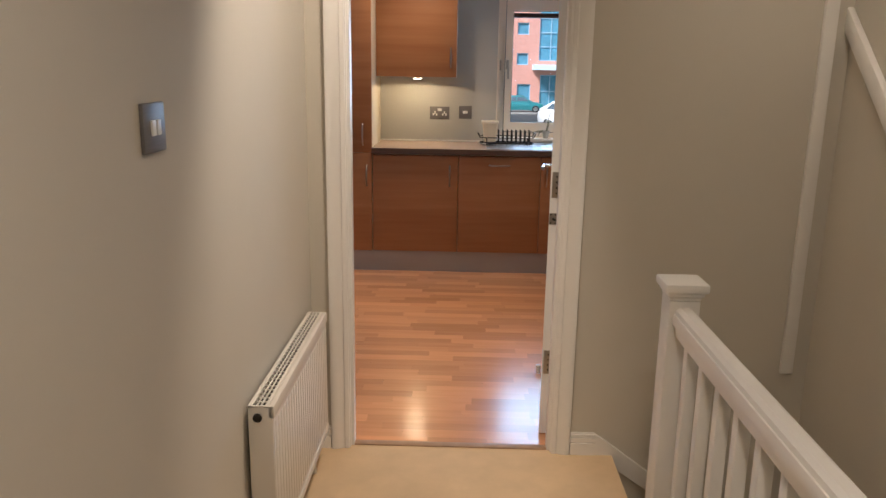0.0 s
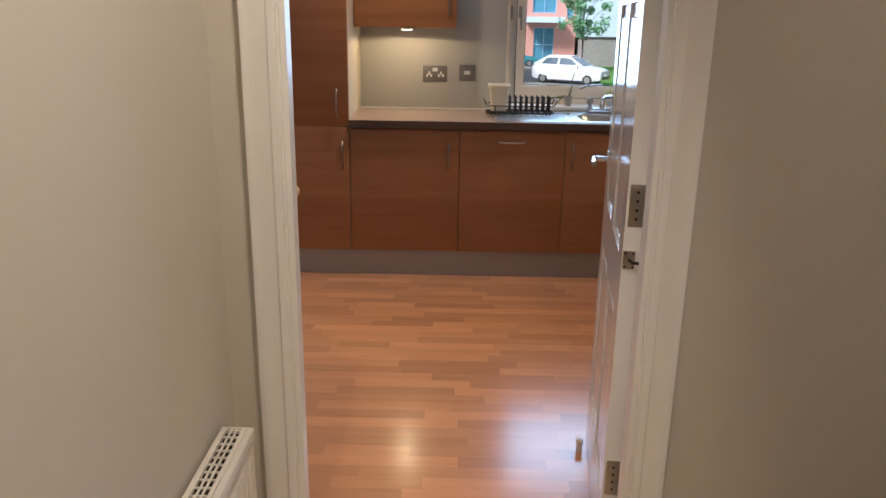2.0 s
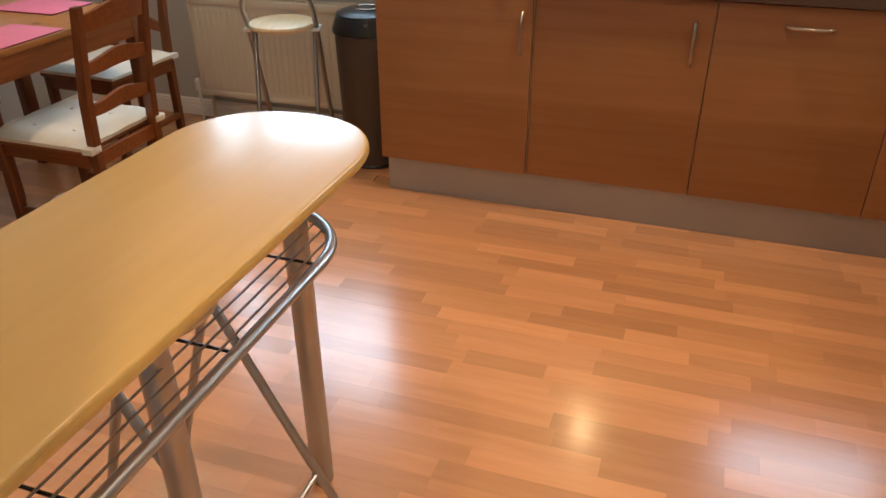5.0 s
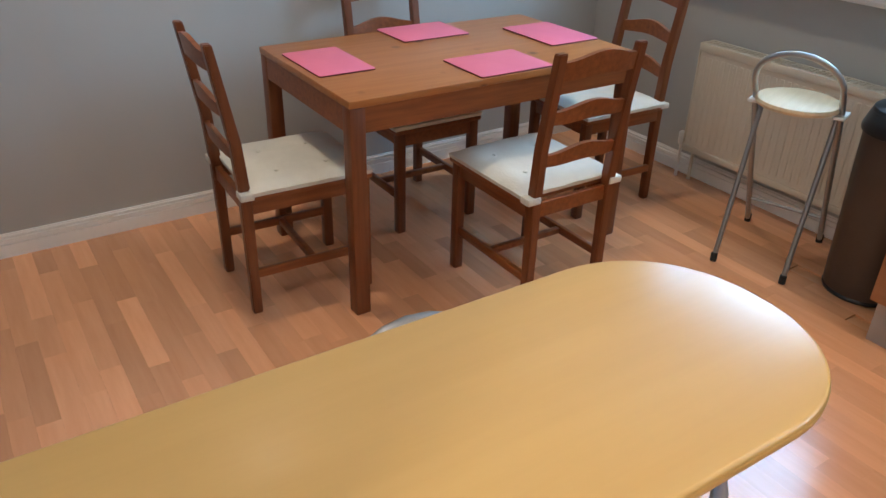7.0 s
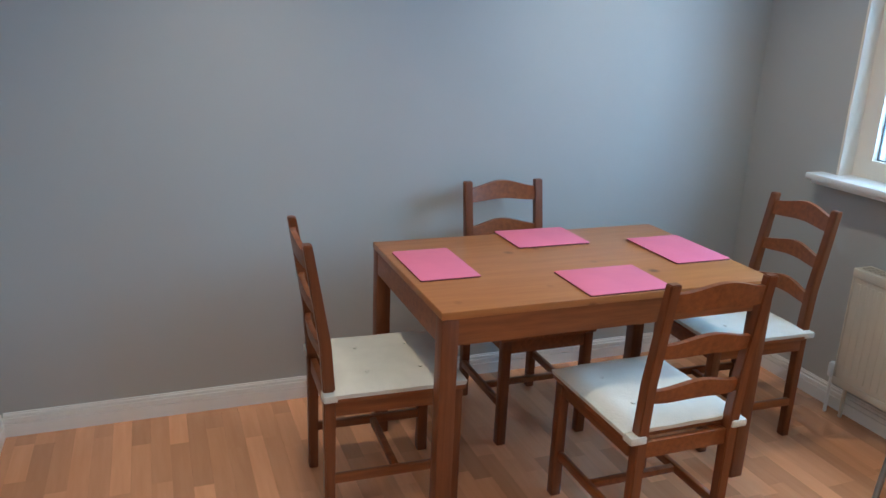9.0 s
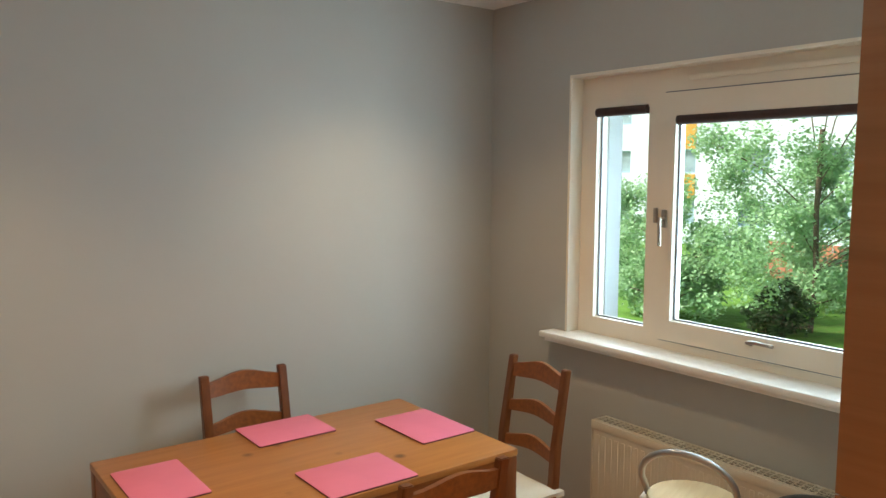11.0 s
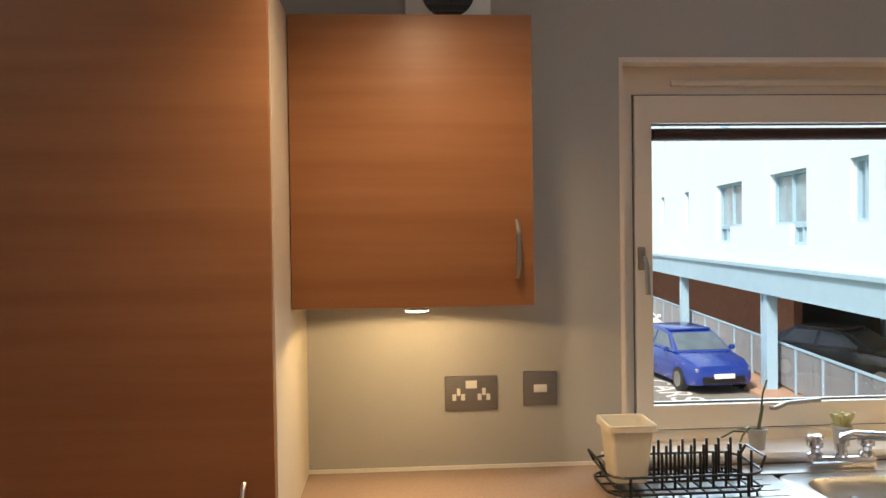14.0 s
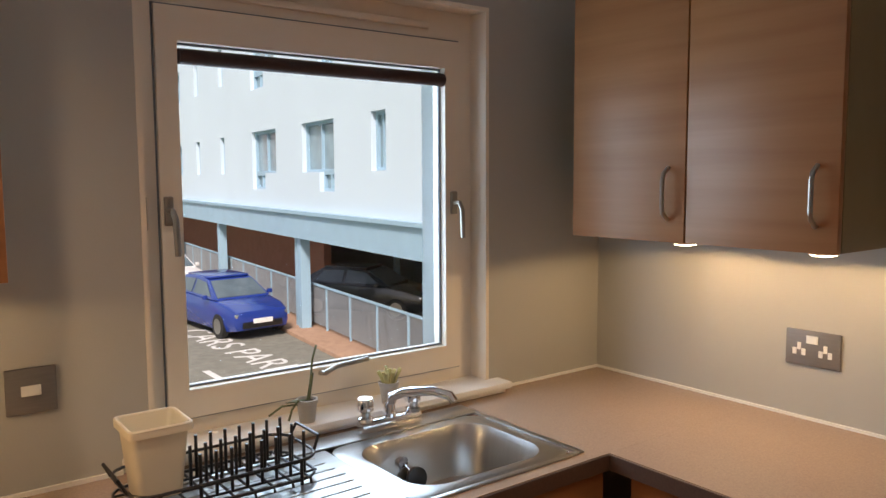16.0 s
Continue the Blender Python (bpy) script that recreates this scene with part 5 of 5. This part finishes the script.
    part("number_plate", boxes((-0.26 * S_, 0.26 * S_, -2.05 * S_, -2.0 * S_, 0.42 * S_, 0.53 * S_)), M_PLASTICW, c)
    return c


M_BLUE = mat("blue_car_paint", (0.012, 0.042, 0.26), 0.2, vary=0.08, scale=2, coat=0.6)
M_DARKCAR = mat("black_car_paint", (0.02, 0.022, 0.025), 0.22, vary=0.1, scale=2, coat=0.6)
M_WHITECAR = mat("white_car_paint", (0.75, 0.76, 0.77), 0.3, vary=0.05, scale=2, coat=0.5)
make_car("parked_car", "blue hatchback parked on the lane", M_BLUE, 7.62, 24.6, 4)
make_car("parked_car", "dark car parked under the flats", M_DARKCAR, 11.8, 24.0, 32)
make_car("parked_car", "white car parked on the lane behind the blue one", M_WHITECAR, 8.35, 32.3, 4)
make_car("parked_car", "white car parked before the brick building", M_WHITECAR, 7.6, 53, 60, 1.2)
make_car("parked_car", "teal car parked before the brick building", mat("teal_car_paint", (0.03, 0.22, 0.24), 0.3, vary=0.1, scale=2), 5.2, 71, 90)
marks = thing("road_marking", "white painted parking words and dashes on the lane", "road marking", 0, 0, G + 0.02)
for k in range(5):
    part("dash", boxes((5.35, 5.5, 16.5 + 2.6 * k, 17.7 + 2.6 * k, 0.0, 0.004)), M_PAINTW, marks)
cu = bpy.data.curves.new("word", "FONT")
cu.body, cu.size, cu.extrude, cu.align_x = "CARS PARK", 1.15, 0.002, "CENTER"
wob = new("word", cu)
wob.data.materials.append(M_PAINTW)
wob.parent = marks
wob.matrix_basis = pose(6.35, 21.9, 0.003, 0, 0, -88)

# brick building at the end of the lane
M_FARGLASS = mat("blue_far_glass", (0.10, 0.30, 0.42), 0.15, vary=0.3, scale=1.5)
bb = thing("brick_building", "red brick building with a glazed stair tower", "building", 7.0, 76, G)
bw = [(-6.6 + 2.3 * i, -5.5 + 2.3 * i, 4.2 + 2.8 * j, 5.3 + 2.8 * j) for i in range(3) for j in range(4)]
bw += [(0.1, 2.3, 4.6, 15.0), (-1.9, -0.6, 0.2, 2.4), (0.3, 2.2, 0.2, 3.3), (-4.6, -2.6, 0.4, 2.4)]
bw += [(3.3, 3.9, 4.2 + 2.8 * j, 5.3 + 2.8 * j) for j in range(4)]
part("wall", wall_with_holes("x", -12, 4.2, 0, 16, 0.0, 0.4, bw), mat("salmon_brick", (0.60, 0.30, 0.24), 0.85, vary=0.15, scale=3), bb)
part("white_wing", boxes((4.3, 9.0, -3.0, 8.0, 2.6, 16)), M_RENDERW, bb, "white rendered wing")
part("wing_base", boxes((4.5, 8.8, -2.8, 7.8, 0, 2.6)), M_PAVE, bb)
part("canopy", boxes((-0.5, 2.9, -1.8, 0.0, 3.75, 4.25)), M_RENDERW, bb, "white entrance canopy")
part("rear", boxes((-12, 4.2, 0.45, 9, 0, 15.9)), M_DARKWIN, bb)
for v0, v1, z0, z1 in bw:
    nz, nx = max(1, int((z1 - z0) / 1.3)), max(1, int((v1 - v0) / 0.75))
    rails = rim(v0, v1, z0, z1, 0.08, 0.1, 0.2) + [(v0 + 0.08, v1 - 0.08, 0.1, 0.2, z0 + (z1 - z0) * k / nz - 0.04, z0 + (z1 - z0) * k / nz + 0.04) for k in range(1, nz)] + [(v0 + (v1 - v0) * k / nx - 0.035, v0 + (v1 - v0) * k / nx + 0.035, 0.11, 0.19, z0 + 0.08, z1 - 0.08) for k in range(1, nx)]
    w = part("window", boxes(*rails), M_STEELW, bb)
    part("pane", boxes((v0 + 0.08, v1 - 0.08, 0.2, 0.22, z0 + 0.08, z1 - 0.08)), M_FARGLASS, w)
setting("pavement", boxes((-4, 12, 68, 76, G, G + 0.06)), M_PAVE, "grey paving before the brick building", "pavement")

# pale flats beyond the trees
fl = thing("apartment_building", "pale rendered flats with ochre panels beyond the trees", "building", -24, 44, G, 12)
fw = [(-22 + 4.2 * i, -20.4 + 4.2 * i, 1.2 + 3.0 * j, 2.6 + 3.0 * j) for i in range(11) for j in range(4)]
part("wall", wall_with_holes("x", -26, 26, 0, 13, 0, 0.4, fw), M_RENDERW, fl)
part("rear", boxes((-26, 26, 0.45, 10, 0, 12.8)), M_PAVE, fl)
for v0, v1, z0, z1 in fw:
    w = part("window", boxes(*rim(v0, v1, z0, z1, 0.09, 0.14, 0.24)), M_STEELW, fl)
    part("pane", boxes((v0 + 0.09, v1 - 0.09, 0.22, 0.24, z0 + 0.09, z1 - 0.09)), M_FLATWIN, w)
M_OCHRE = mat("ochre_panel", (0.55, 0.30, 0.06), 0.7, vary=0.1, scale=2)
for i in (0, 1, 4, 7):
    for j in range(3):
        part("panel", boxes((-22 + 4.2 * i, -20.4 + 4.2 * i, -0.04, 0.0, 2.65 + 3.0 * j, 4.15 + 3.0 * j)), M_OCHRE, fl, "ochre cladding panel")
setting("garden_path", boxes((-9.8, -3, 26.5, 29, G, G + 0.015)), mat("pale_gravel", (0.5, 0.44, 0.36), 0.95, vary=0.25, scale=8), "pale gravel path across the lawn", "pavement")
gf = thing("garden_fence", "brown timber fence beyond the path", "fence", -8, 33, G)
for k in range(40):
    part("board", boxes((-9 + 0.45 * k, -8.58 + 0.45 * k, 0, 0.03, 0.0, 1.5)), M_REDBRICK, gf)


def make_tree(name, label, x, y, height, spread, leaves, seed, low=0.25, material=None, size=0.16):
    """Tapered trunk, forked limbs and a crown of many small leaf blades in uneven clumps."""
    r = random.Random(seed)
    t = thing(name, label, "tree", x, y, G)
    part("trunk", tube([(0, 0, 0), (0.05, 0.02, height * 0.2), (-0.03, 0.05, height * 0.42), (0.04, 0.0, height * 0.7)], 0.07, 10), M_BARK, t)
    clumps = []
    for k in range(46):
        a, u = r.uniform(0, 6.283), r.random() ** 0.6
        z = r.uniform(low, 0.98) * height
        f = math.sin(math.pi * min(1, max(0.08, (z / height - low + 0.12) / (1.1 - low)))) ** 0.7
        clumps.append((u * spread * f * math.cos(a), u * spread * f * math.sin(a), z, r.uniform(0.45, 0.95) * spread * 0.32))
    for k in range(14):
        cx_, cy_, cz_, _ = clumps[k * 3]
        part("limb", tube([(0, 0, cz_ * 0.6), (cx_ * 0.5, cy_ * 0.5, cz_ * 0.85), (cx_, cy_, cz_)], 0.018, 6), M_BARK, t)
    verts, faces = [], []
    for k in range(leaves):
        cx_, cy_, cz_, cr = clumps[r.randrange(len(clumps))]
        d = Vector((r.gauss(0, 1), r.gauss(0, 1), r.gauss(0, 0.8)))
        p = Vector((cx_, cy_, cz_)) + d.normalized() * cr * r.random() ** 0.45
        q = Euler((r.uniform(-0.9, 0.9), r.uniform(-0.9, 0.9), r.uniform(0, 6.28))).to_matrix()
        s = size * r.uniform(0.6, 1.3)
        b = len(verts)
        for v in ((-0.5, 0, 0), (-0.1, -0.42, 0.05), (0.55, 0, -0.06), (-0.1, 0.42, 0.05)):
            verts.append(p + q @ (Vector(v) * s))
        faces.append((b, b + 1, b + 2, b + 3))
    me = bpy.data.meshes.new("crown")
    me.from_pydata(verts, [], faces)
    me.materials.append(material or M_LEAF)
    cr = new("crown", me)
    cr.parent = t
    tagged(cr, kind="stuff")
    return t


make_tree("maple_tree", "leafy green maple tree on the lawn", -10.3, 23.7, 7.6, 3.3, 34000, 11, low=0.16, size=0.105)
make_tree("young_tree", "leafy green young tree on the lawn", -14.4, 23.0, 3.9, 2.2, 14000, 12, low=0.1, size=0.11)
make_tree("young_tree", "leafy green young tree beside the path", -12.4, 27.5, 4.6, 2.4, 14000, 14, low=0.1, size=0.11)
make_tree("young_tree", "leafy green young tree near the flats", -19.8, 27.0, 4.0, 2.6, 12000, 15, low=0.08, size=0.12)
make_tree("shrub", "dark green rounded shrub on the lawn", -10.5, 22.6, 1.35, 1.0, 2600, 16, low=0.05, material=M_LEAFD, size=0.12)
make_tree("shrub", "light green shrub on the lawn", -13.0, 21.5, 1.8, 1.3, 3500, 17, low=0.05, size=0.12)
make_tree("street_tree", "young green tree before the brick building", 10.3, 66, 8.5, 2.2, 4500, 18, low=0.35, size=0.25)

# ---- laminate strips of the kitchen floor ----
rng = random.Random(7)
ROW = 0.0647
mesh_cache = {}
rest = bmesh.new()
count = 0
y = SD - 0.01
row = 0
while y < N - 0.001:
    y1 = min(y + ROW, N)
    x = WEST - rng.uniform(0.0, 0.5)
    while x < E:
        w = rng.choice((0.24, 0.30, 0.36, 0.42, 0.48, 0.52))
        a, b = max(x, WEST), min(x + w, E)
        if y < S and b > -1.15:
            a = max(a, DL) if b > DL else 9
            b = min(b, DR)
        hidden = (y > F + 0.03 and b > -1.17) or (a > 1.3)
        if b - a > 0.02 and not hidden:
            key = (round(b - a, 3), round(y1 - y, 4))
            if count < 340 and b > -1.45:
                if key not in mesh_cache:
                    mesh_cache[key] = mesh_of("laminate_strip", boxes((0.0001, key[0] - 0.0001, 0.0001, key[1] - 0.0001, -0.0078, 0.0)), M_FLOORSTRIP, smooth=False)
                ob = new("laminate_strip", mesh_cache[key])
                ob.parent = FLOOR
                ob.location = (a, y, 0)
                count += 1
            else:
                add_box(rest, a + 0.0001, b - 0.0001, y + 0.0001, y1 - 0.0001, -0.0078, 0.0)
        x += w
    y += ROW
    row += 1
if rest.verts:
    ob = part("laminate_strips", rest, M_FLOORREST, FLOOR)
    tagged(ob, kind="stuff")
else:
    rest.free()
